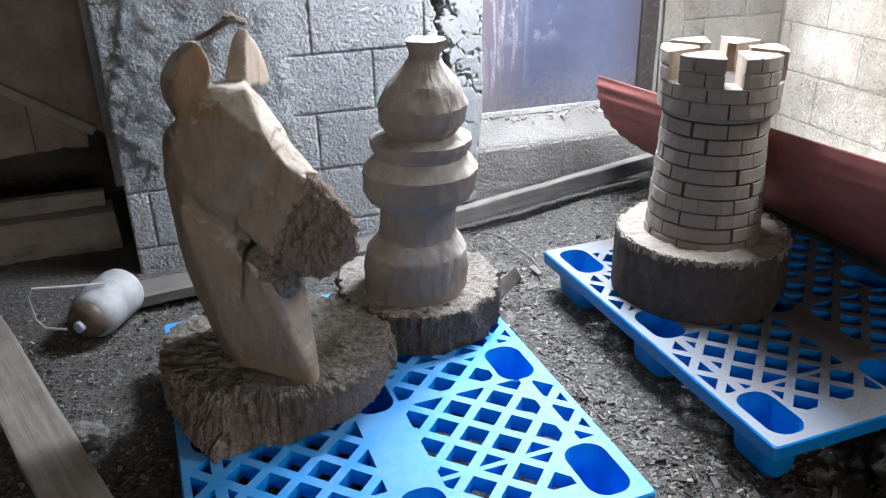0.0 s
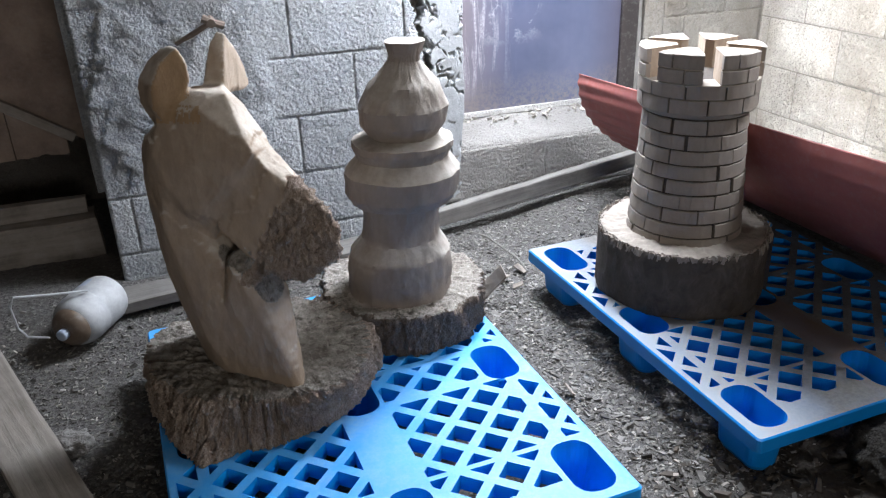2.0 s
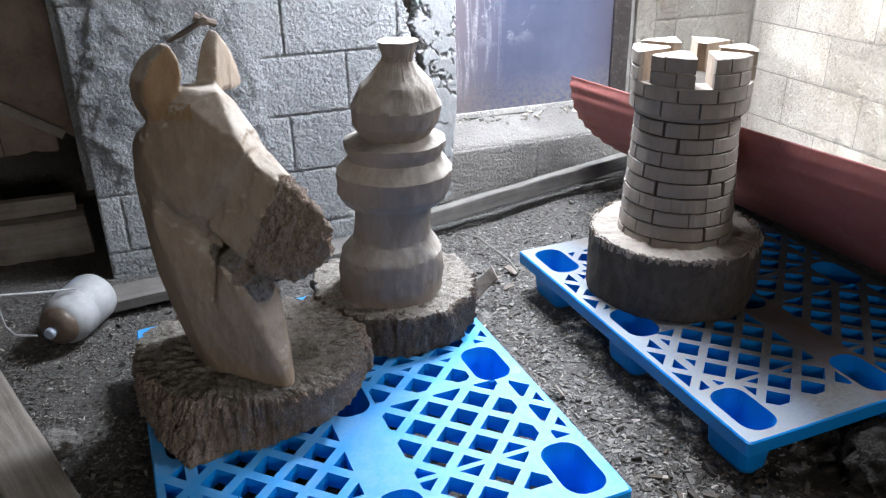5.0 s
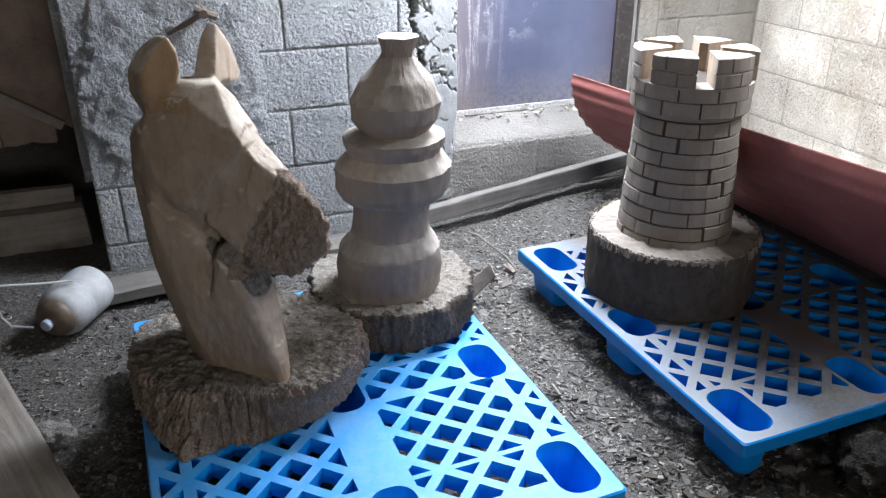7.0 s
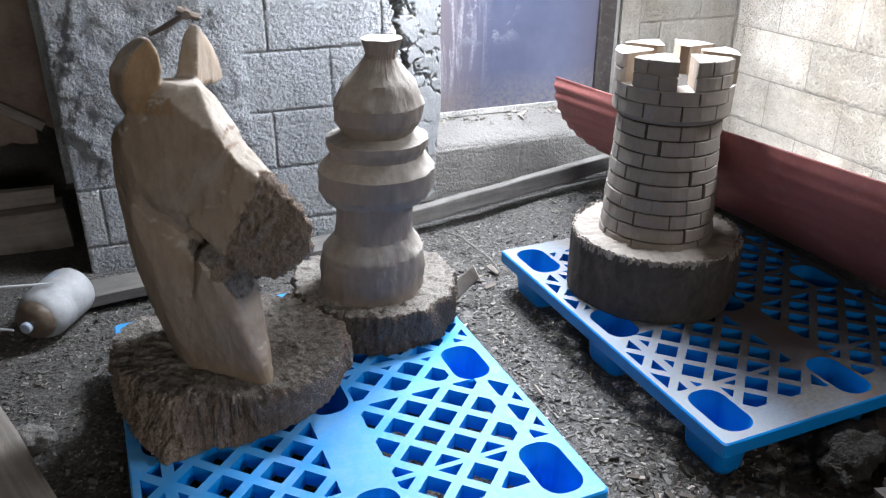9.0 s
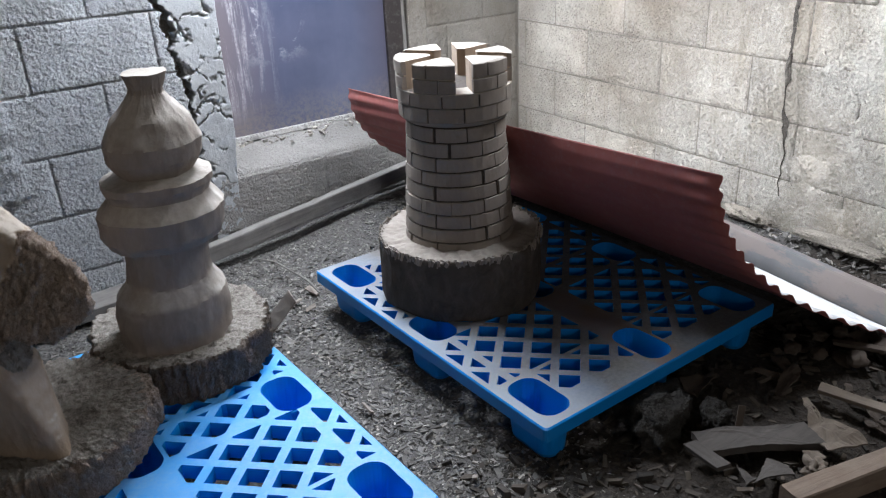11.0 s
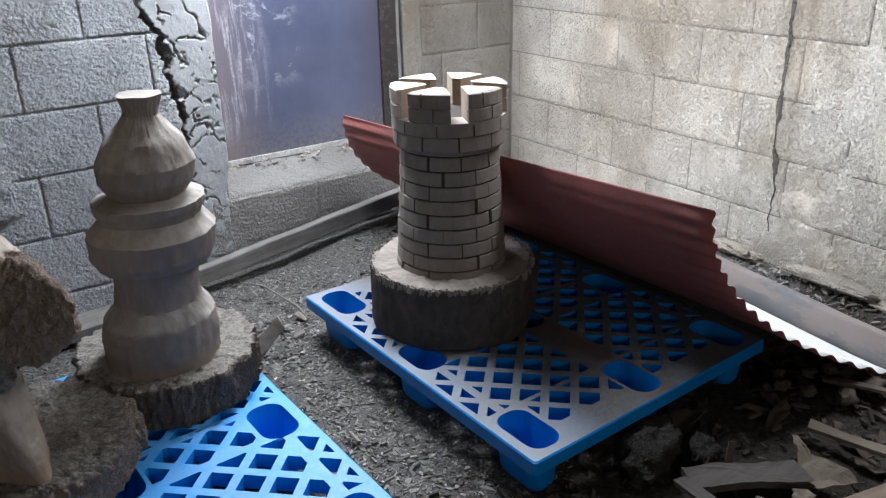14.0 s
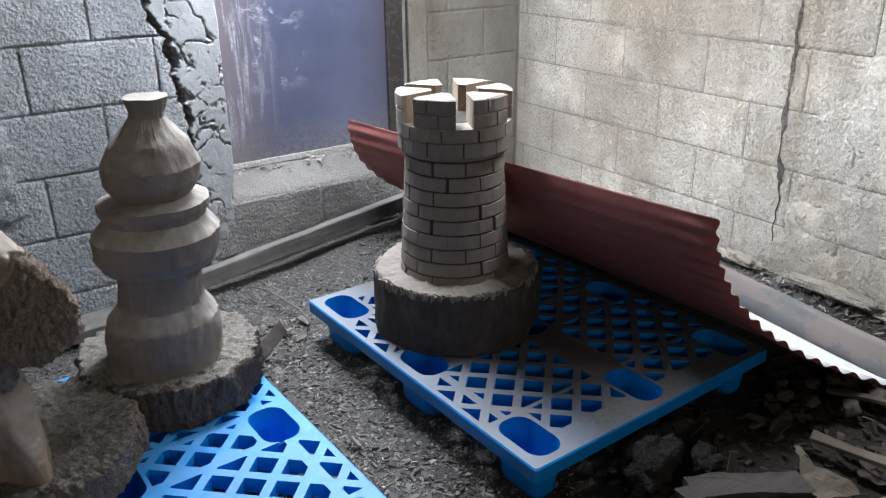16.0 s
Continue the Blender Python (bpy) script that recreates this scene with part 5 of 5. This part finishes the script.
    return tagged(knight, "carved wooden horse-head chess knight on a cracked bark log", "chess piece", "carved chess pieces")


build_knight()


# ---- small things ----
def build_canister():
    can = new("plastic_canister")
    def lathe(prof, sides=28):
        bm = bmesh.new()
        rows = [[bm.verts.new((x, r * math.cos(math.tau * k / sides), r * math.sin(math.tau * k / sides))) for k in range(sides)] for x, r in prof]
        for a, b in zip(rows, rows[1:]):
            for k in range(sides):
                bm.faces.new((a[k], a[(k + 1) % sides], b[(k + 1) % sides], b[k]))
        bm.faces.new(rows[0][::-1])
        bm.faces.new(rows[-1])
        return bm
    part("body", lathe([(0.045, 0.045), (0.05, 0.066), (0.065, 0.080), (0.09, 0.087), (0.14, 0.088), (0.145, 0.0855), (0.15, 0.088), (0.24, 0.088), (0.258, 0.083), (0.268, 0.07), (0.27, 0.03)]), WHITE_PLASTIC, can, "grimy white plastic body", True)
    part("shoulder", lathe([(0.012, 0.034), (0.02, 0.05), (0.032, 0.062), (0.05, 0.068), (0.056, 0.066)]), BROWN_GRIME, can, "brown stained shoulder", True)
    part("cap", lathe([(-0.012, 0.012), (-0.01, 0.018), (-0.004, 0.019), (-0.002, 0.0165), (0.004, 0.019), (0.006, 0.0165), (0.014, 0.019), (0.016, 0.014)], 18), LABEL, can, "small grey threaded neck", True)
    bm = bmesh.new()
    tube(bm, [Vector(p) for p in ((0.131, -0.03, 0.095), (0.035, 0.033, 0.13), (-0.057, 0.091, 0.167), (-0.073, 0.098, 0.137), (-0.079, 0.086, 0.067), (-0.077, 0.062, 0.036), (-0.054, 0.003, 0.023))], 0.004, 6)
    part("wire_handle", bm, WHITE_PLASTIC, can, "bent pale wire handle")
    bm = bmesh.new()
    for a0, a1, x0, x1 in ((20, 50, 0.165, 0.235), (58, 84, 0.175, 0.225)):
        g = [[bm.verts.new((x0 + (x1 - x0) * i / 3, 0.0888 * math.cos(radians(a0 + (a1 - a0) * k / 4)), 0.0888 * math.sin(radians(a0 + (a1 - a0) * k / 4)))) for k in range(5)] for i in range(4)]
        for a, b in zip(g, g[1:]):
            for k in range(4):
                bm.faces.new((a[k], a[k + 1], b[k + 1], b[k]))
    part("label", bm, LABEL, can, "worn bluish printed label")
    can.matrix_world = along((-0.735, 2.885, 0.089), (-0.60, 3.11, 0.095))
    return tagged(can, "grimy white plastic canister lying on its side on the floor", "canister")


build_canister()


def build_hook():
    hook = new("wall_bolt")
    bm = bmesh.new()
    tube(bm, [Vector(p) for p in ((0, 0.05, 0), (0, -0.05, 0.0), (-0.004, -0.09, -0.004))], [0.014, 0.014, 0.016], 8)
    part("shank", bm, IRON, hook)
    bm = bmesh.new()
    tube(bm, [Vector(p) for p in ((-0.03, -0.06, 0.012), (-0.005, -0.066, 0.0), (0.04, -0.06, -0.018))], [0.016, 0.012, 0.014], 8)
    part("cross_pin", bm, IRON, hook)
    bm = bmesh.new()
    tube(bm, [Vector(p) for p in ((0.0, -0.05, -0.005), (-0.07, -0.03, -0.045), (-0.13, -0.012, -0.075))], [0.009, 0.01, 0.007], 8)
    part("stay", bm, IRON, hook)
    hook.matrix_world = pose(-0.087, WALL_A - 0.01, 0.98)
    return tagged(hook, "rusty iron bolt with a cross pin in the block wall", "bolt")


build_hook()


def chip(bm, rng, x, y, size, flat=0.25, z=None):
    m = pose(x, y, (ground_height(x, y) if z is None else z) + size * flat * 0.4, rng.uniform(-25, 25), rng.uniform(-25, 25), rng.uniform(0, 360))
    l, w, h = size * 1.1, size * rng.uniform(0.14, 0.5), size * flat * rng.uniform(0.5, 1.2)
    v = [bm.verts.new(m @ Vector((sx * l * rng.uniform(0.3, 0.55), sy * w * rng.uniform(0.3, 0.55), sz * h * 0.5))) for sz in (-1, 1) for sx, sy in ((-1, -1), (1, -1), (1, 1), (-1, 1))]
    for f in ((0, 3, 2, 1), (4, 5, 6, 7), (0, 1, 5, 4), (1, 2, 6, 5), (2, 3, 7, 6), (3, 0, 4, 7)):
        bm.faces.new([v[i] for i in f])


def scatter(name, spots, sizes, material, seed):
    """Many small split chips over the floor as one mesh. spots: an array of x and y."""
    r = np.random.default_rng(seed)
    n = len(spots)
    size = r.choice(sizes, n)
    dims = np.stack([size, size * r.uniform(0.18, 0.7, n), size * r.uniform(0.06, 0.3, n)], 1) * 0.5
    corner = np.array([(x, y, z) for z in (-1, 1) for x, y in ((-1, -1), (1, -1), (1, 1), (-1, 1))], float)
    pts = corner[None] * dims[:, None] * r.uniform(0.55, 1.1, (n, 8, 1))
    yaw, tip, roll = r.uniform(0, math.tau, n), r.normal(0, 0.28, n), r.normal(0, 0.35, n)
    c, s = np.cos(roll), np.sin(roll)
    y, z = pts[..., 1] * c[:, None] - pts[..., 2] * s[:, None], pts[..., 1] * s[:, None] + pts[..., 2] * c[:, None]
    c, s = np.cos(tip), np.sin(tip)
    x, z = pts[..., 0] * c[:, None] - z * s[:, None], pts[..., 0] * s[:, None] + z * c[:, None]
    c, s = np.cos(yaw), np.sin(yaw)
    x, y = x * c[:, None] - y * s[:, None], x * s[:, None] + y * c[:, None]
    lift = np.array([ground_height(*p) for p in spots]) + dims[:, 2] * 0.8 + 0.001
    pts = np.stack([x + spots[:, :1], y + spots[:, 1:], z + lift[:, None]], 2).reshape(-1, 3)
    quad = np.array(((0, 3, 2, 1), (4, 5, 6, 7), (0, 1, 5, 4), (1, 2, 6, 5), (2, 3, 7, 6), (3, 0, 4, 7)))
    faces = (quad[None] + (np.arange(n) * 8)[:, None, None]).reshape(-1, 4)
    me = bpy.data.meshes.new(name)
    me.from_pydata(pts.tolist(), [], faces.tolist())
    me.materials.append(material)
    return new(name, me)


def build_grit():
    r = np.random.default_rng(5)
    a = np.stack([r.normal(0.78, 0.24, 24000), r.uniform(1.0, 3.25, 24000)], 1)
    b = np.stack([r.uniform(-1.4, 0.2, 26000), r.uniform(1.4, 3.2, 26000)], 1)
    c = np.stack([r.uniform(0.4, 2.1, 9000), r.uniform(2.6, 3.3, 9000)], 1)
    spots = np.concatenate([a, b, c])
    spots = spots[~((spots[:, 0] > 0.72 + r.uniform(0, 0.4, len(spots))) & (spots[:, 1] < 1.45 + r.uniform(0, 0.4, len(spots))))]
    ob = scatter("wood_grit", spots, (0.003, 0.003, 0.004, 0.005, 0.006, 0.007, 0.009, 0.012, 0.018), GRIT_CHIPS, 8)
    return tagged(ob, "fine grey wood grit and splinters covering the floor", "grit", kind="stuff")


def build_litter():
    rng = random.Random(12)
    bm = bmesh.new()
    for _ in range(5000):
        x, y = rng.uniform(-1.6, 1.9), rng.uniform(1.0, 3.3)
        if x > 0.75 + 0.35 * rng.random() and y < 1.75:
            continue
        chip(bm, rng, x, y, rng.choice((0.006, 0.008, 0.01, 0.012, 0.016, 0.022)), rng.choice((0.2, 0.35, 0.6)))
    for _ in range(700):
        x, y = rng.gauss(0.72, 0.12), rng.uniform(1.2, 3.0)
        chip(bm, rng, x, y, rng.uniform(0.015, 0.04), 0.12)
    for _ in range(1500):
        x, y = rng.uniform(2.33, 2.55), rng.uniform(0.9, 3.2)
        chip(bm, rng, x, y, 0.008 + 0.035 * rng.random() ** 3, 0.4)
    ob = part("floor_litter", bm, CHIPS)
    tagged(ob, "wood chips, splinters and small rubble scattered over the floor", "litter", kind="stuff")
    bm = bmesh.new()
    for _ in range(1800):
        x, y = rng.uniform(0.7, 2.4), rng.uniform(0.9, 1.75)
        chip(bm, rng, x, y, rng.choice((0.008, 0.012, 0.016, 0.022, 0.03, 0.045)), rng.choice((0.1, 0.2, 0.4)))
    ob = part("bark_litter", bm, DARK_CHIPS)
    return tagged(ob, "bark scraps and leaves on the dark earth, toned for shade", "litter", kind="stuff")


build_grit()
build_litter()


# ---- rubbish on the dark floor and along the side wall ----
def torn_scrap(name, pts, z, thick, seed, material, label, category, curl=0.02):
    """A flat torn piece: ragged outline over the plan, gently curled, with thickness."""
    rim = []
    for a, b in zip(pts, pts[1:] + pts[:1]):
        n = max(2, int(math.hypot(b[0] - a[0], b[1] - a[1]) / 0.012))
        for k in range(n):
            u = k / n
            p = Vector((a[0] + (b[0] - a[0]) * u, a[1] + (b[1] - a[1]) * u, 0))
            w = noise.fractal(Vector((p.x * 30 + seed, p.y * 30, 1.0)), 0.7, 2.0, 3)
            rim.append(p + Vector((w, -w, 0)) * 0.004)
    c = sum(rim, Vector()) / len(rim)
    bm = bmesh.new()
    rings = []
    for f in (1.0, 0.66, 0.33):
        top = []
        for p in rim:
            q = c + (p - c) * f
            top.append((q.x, q.y, z + curl * noise.fractal(Vector((q.x * 7 + seed, q.y * 7, seed)), 0.8, 2.0, 3)))
        rings.append(top)
    top = [[bm.verts.new((x, y, h + thick)) for x, y, h in r] for r in rings]
    low = [[bm.verts.new(v) for v in r] for r in rings]
    n = len(rim)
    for k in range(n):
        j = (k + 1) % n
        bm.faces.new((top[0][k], low[0][k], low[0][j], top[0][j]))
        for m in (0, 1):
            bm.faces.new((top[m][k], top[m][j], top[m + 1][j], top[m + 1][k]))
            bm.faces.new((low[m][k], low[m + 1][k], low[m + 1][j], low[m][j]))
    bm.faces.new(top[2])
    bm.faces.new(low[2][::-1])
    return tagged(part(name, bm, material), label, category)


def lump(name, centre, size, seed, material, label, category, rough=0.25, turn=0.0, detail=4):
    """A broken, weathered lump resting on the floor."""
    bm = bmesh.new()
    bmesh.ops.create_icosphere(bm, subdivisions=detail, radius=1.0)
    m = pose(0, 0, 0, 0, 0, turn)
    for v in bm.verts:
        d = v.co.normalized()
        box_r = 1 / max(abs(d.x), abs(d.y), abs(d.z))
        r = 0.62 + 0.25 * (min(box_r, 1.45) - 0.6)
        r += rough * noise.fractal(d * 1.7 + Vector((seed, 0, 0)), 0.8, 2.1, 5)
        p = m @ Vector((d.x * size[0] * r, d.y * size[1] * r, d.z * size[2] * r))
        v.co = Vector(centre) + p
    return tagged(part(name, bm, material, smooth=True), label, category)


# Rubbish colours are lowered as well, to hold the shade of the sheet.
SHADE_TONED_WOOD = timber("shade_toned_board", (0.022, 0.018, 0.015), (0.062, 0.053, 0.046), (0.08, 0.071, 0.063), 0.5)
BARK_STRIP = timber("brown_bark_strip", (0.034, 0.024, 0.018), (0.082, 0.061, 0.046), (0.095, 0.077, 0.062), 0.4)
TORN_PALE = timber("pale_brown_fibre", (0.075, 0.057, 0.042), (0.15, 0.118, 0.09), (0.17, 0.145, 0.118), 0.4)
TORN = timber("torn_fibre_sheet", (0.04, 0.029, 0.022), (0.084, 0.064, 0.049), (0.10, 0.081, 0.065), 0.4)

torn_scrap("board_offcut", [(1.299, 1.377), (1.42, 1.31), (1.564, 1.221), (1.533, 1.137), (1.40, 1.225), (1.267, 1.301)], 0.03, 0.022, 1.0, SHADE_TONED_WOOD, "splintered grey board offcut on the dark floor, toned for shade", "offcut", 0.008)
torn_scrap("torn_sheet", [(1.655, 1.285), (1.665, 1.275), (1.61, 1.215), (1.612, 1.13), (1.59, 1.056), (1.507, 1.116), (1.545, 1.19), (1.60, 1.235)], 0.055, 0.004, 2.0, TORN_PALE, "torn brown fibre sheet lying over the offcut", "scrap", 0.03)
torn_scrap("torn_sheet", [(1.50, 1.585), (1.552, 1.555), (1.565, 1.505), (1.51, 1.50), (1.468, 1.49), (1.462, 1.535)], 0.04, 0.004, 3.0, TORN, "ragged pale scrap beside the pallet", "scrap", 0.03)
torn_scrap("torn_sheet", [(1.96, 1.19), (2.08, 1.17), (2.10, 1.08), (1.98, 1.07), (1.93, 1.12)], 0.045, 0.004, 4.0, TORN, "torn brown fibre sheet on the dark floor", "scrap", 0.03)
loose_plank("slat_offcut", (1.271, 1.354, 0.035), (1.251, 1.235, 0.045), 0.036, 0.012, SHADE_TONED_WOOD, 35.0, "short flat slat offcut beside the board offcut", "offcut", 10, 0.01)
torn_scrap("torn_sheet", [(1.325, 1.252), (1.324, 1.187), (1.275, 1.189)], 0.03, 0.004, 5.0, SHADE_TONED_WOOD, "flat scrap on the dark floor, toned for shade", "scrap", 0.03)
torn_scrap("torn_sheet", [(1.379, 1.203), (1.404, 1.155), (1.368, 1.117), (1.285, 1.171)], 0.03, 0.004, 6.0, SHADE_TONED_WOOD, "grey flat scrap below the board offcut, toned for shade", "scrap", 0.02)
torn_scrap("torn_sheet", [(1.453, 1.155), (1.492, 1.132), (1.479, 1.101), (1.436, 1.121)], 0.04, 0.004, 7.0, TORN_PALE, "crumpled pale scrap beside the board offcut", "scrap", 0.03)
lump("crumpled_paper", (1.425, 1.093, 0.045), (0.045, 0.035, 0.03), 15.0, TORN_PALE, "small crumpled pale paper scrap on the floor", "paper", 0.6, 30)
lump("bark_chunk", (0.045, 2.455, 0.205), (0.085, 0.07, 0.08), 17.0, BARK_DARK, "rough bark chunk wedged between the two logs", "bark", 0.35, 40)
loose_plank("stick", (1.421, 1.324, 0.05), (1.445, 1.335, 0.105), 0.018, 0.008, TORN, 31.0, "short pale splintered stick sticking up", "stick", 20, 0.006)
loose_plank("bark_strip", (1.745, 1.285, 0.045), (1.80, 1.06, 0.05), 0.036, 0.012, TORN_PALE, 32.0, "long curved bark strip on the earth", "bark", 8, 0.012)
loose_plank("bark_strip", (2.01, 1.40, 0.04), (2.09, 1.22, 0.045), 0.025, 0.01, BARK_STRIP, 33.0, "broken bark strip on the earth", "bark", -6, 0.012)
lump("earth_clod", (1.30, 1.49, 0.05), (0.15, 0.10, 0.07), 4.0, SHADE_EARTH, "dark lump of packed earth beside the pallet", "clod", 0.3, 20)
lump("earth_clod", (1.43, 1.40, 0.03), (0.07, 0.05, 0.05), 7.0, SHADE_EARTH, "small dark lump of packed earth", "clod", 0.3, 50)
lump("stone", (-0.70, 2.37, 0.015), (0.07, 0.055, 0.05), 9.0, GRIT, "pale broken stone on the gritty floor", "stone", 0.3)
for k, (x, y, s) in enumerate(((1.93, 1.40, 0.03), (1.99, 1.31, 0.036), (2.06, 1.36, 0.03), (2.03, 1.46, 0.026), (2.12, 1.29, 0.04), (1.90, 1.47, 0.03), (2.10, 1.43, 0.03), (1.96, 1.52, 0.02))):
    lump("stone", (x, y, 0.02 + 0.4 * s), (s * 1.3, s, s * 0.7), 11.0 + k, BARK_STRIP, "small brown stone among the floor rubble", "stone", 0.35, 40 * k, 3)

# curled bark scraps and dead leaves lying over one another on the darkened earth
scrap_rng = random.Random(41)
for k in range(20):
    x, y = scrap_rng.uniform(1.74, 2.2), scrap_rng.uniform(1.0, 1.5)
    turn, long, wide = scrap_rng.uniform(0, math.tau), scrap_rng.uniform(0.035, 0.085), scrap_rng.uniform(0.014, 0.034)
    ring = []
    for q in range(7):
        a = math.tau * q / 7
        u, w = long * math.cos(a) * scrap_rng.uniform(0.75, 1.1), wide * math.sin(a) * scrap_rng.uniform(0.6, 1.2)
        ring.append((x + u * math.cos(turn) - w * math.sin(turn), y + u * math.sin(turn) + w * math.cos(turn)))
    leaf = k % 3 == 0
    torn_scrap("dead_leaf" if leaf else "bark_scrap", ring, ground_height(x, y) + 0.012 + 0.012 * scrap_rng.random(), 0.002 if leaf else 0.006, 50.0 + k, TORN if k % 4 else BARK_STRIP,
               "curled brown dead leaf on the darkened earth" if leaf else "torn brown bark scrap on the darkened earth", "leaf" if leaf else "bark", 0.035)

# mortar run and rubble at the foot of the side wall
lump("mortar_lump", (2.525, 1.70, 0.125), (0.05, 0.26, 0.028), 5.0, JOINT_PALE, "rounded mortar droppings hardened along the wall foot", "mortar", 0.22, 0)
lump("mortar_lump", (2.52, 1.33, 0.105), (0.05, 0.24, 0.026), 6.0, JOINT_PALE, "flat mortar droppings hardened along the wall foot", "mortar", 0.3, 4)
lump("mortar_lump", (2.535, 2.12, 0.115), (0.045, 0.15, 0.028), 8.0, JOINT_PALE, "small mortar droppings at the wall foot", "mortar", 0.3, -6)

# twig, shard and dead leaves of wood in the aisle
bm = bmesh.new()
tube(bm, [Vector(p) for p in ((0.832, 3.196, 0.05), (0.87, 3.10, 0.06), (0.896, 3.007, 0.045), (0.914, 2.90, 0.04), (0.914, 2.805, 0.025))], [0.003, 0.0042, 0.004, 0.0045, 0.004], 6)
tube(bm, [Vector(p) for p in ((0.896, 3.007, 0.045), (0.94, 2.96, 0.06), (0.985, 2.95, 0.07))], [0.0035, 0.0025, 0.002], 6)
tagged(part("twig", bm, GREY_TIMBER), "thin forked grey twig on the gritty floor", "twig")
loose_plank("wood_shard", (0.65, 2.69, 0.015), (0.745, 2.662, 0.125), 0.05, 0.008, SAWN_PALE, 34.0, "pale split wood shard leaning beside the bishop log", "shard", 60, 0.012)
for k, (x, y, s) in enumerate(((0.79, 2.82, 0.055), (0.93, 2.85, 0.05), (0.77, 1.64, 0.028), (0.84, 2.76, 0.035), (0.70, 2.05, 0.04))):
    loose_plank("wood_chip", (x, y, ground_height(x, y) + 0.008), (x + s * math.cos(k * 2.0), y + s * math.sin(k * 2.0), ground_height(x, y) + 0.022), s * 0.5, 0.006, SAWN_PALE, 40.0 + k, "pale fresh axe chip on the gritty floor", "wood chip", 15 * k - 20, 0.006)


def build_pale_litter():
    rng = random.Random(77)
    bm = bmesh.new()
    for _ in range(1500):
        x, y = rng.gauss(0.74, 0.16), rng.uniform(1.15, 3.1)
        chip(bm, rng, x, y, rng.choice((0.006, 0.008, 0.012, 0.02)), rng.choice((0.12, 0.2)))
    for _ in range(500):
        x, y = rng.uniform(-1.2, -0.45), rng.uniform(1.7, 3.1)
        chip(bm, rng, x, y, rng.choice((0.006, 0.01, 0.016)), 0.2)
    for _ in range(110):
        x, y = rng.uniform(2.36, 2.56), rng.uniform(0.9, 2.9)
        chip(bm, rng, x, y, rng.uniform(0.01, 0.045), 0.4)
    ob = part("pale_splinters", bm, PALE_CHIPS)
    tagged(ob, "pale wood splinters and plaster crumbs on the floor", "litter", kind="stuff")
    bm = bmesh.new()
    for _ in range(130):
        x = rng.uniform(0.89, 1.9)
        y = RECESS - 0.015 - abs(rng.gauss(0, 0.05))
        chip(bm, rng, x, y, rng.choice((0.006, 0.01, 0.016, 0.026)), 0.4, 0.418 - 0.12 * (RECESS - 0.02 - y))
    ob = part("plaster_crumbs", bm, PALE_CHIPS)
    return tagged(ob, "white plaster crumbs lying on the door sill", "crumbs", kind="stuff")


build_pale_litter()
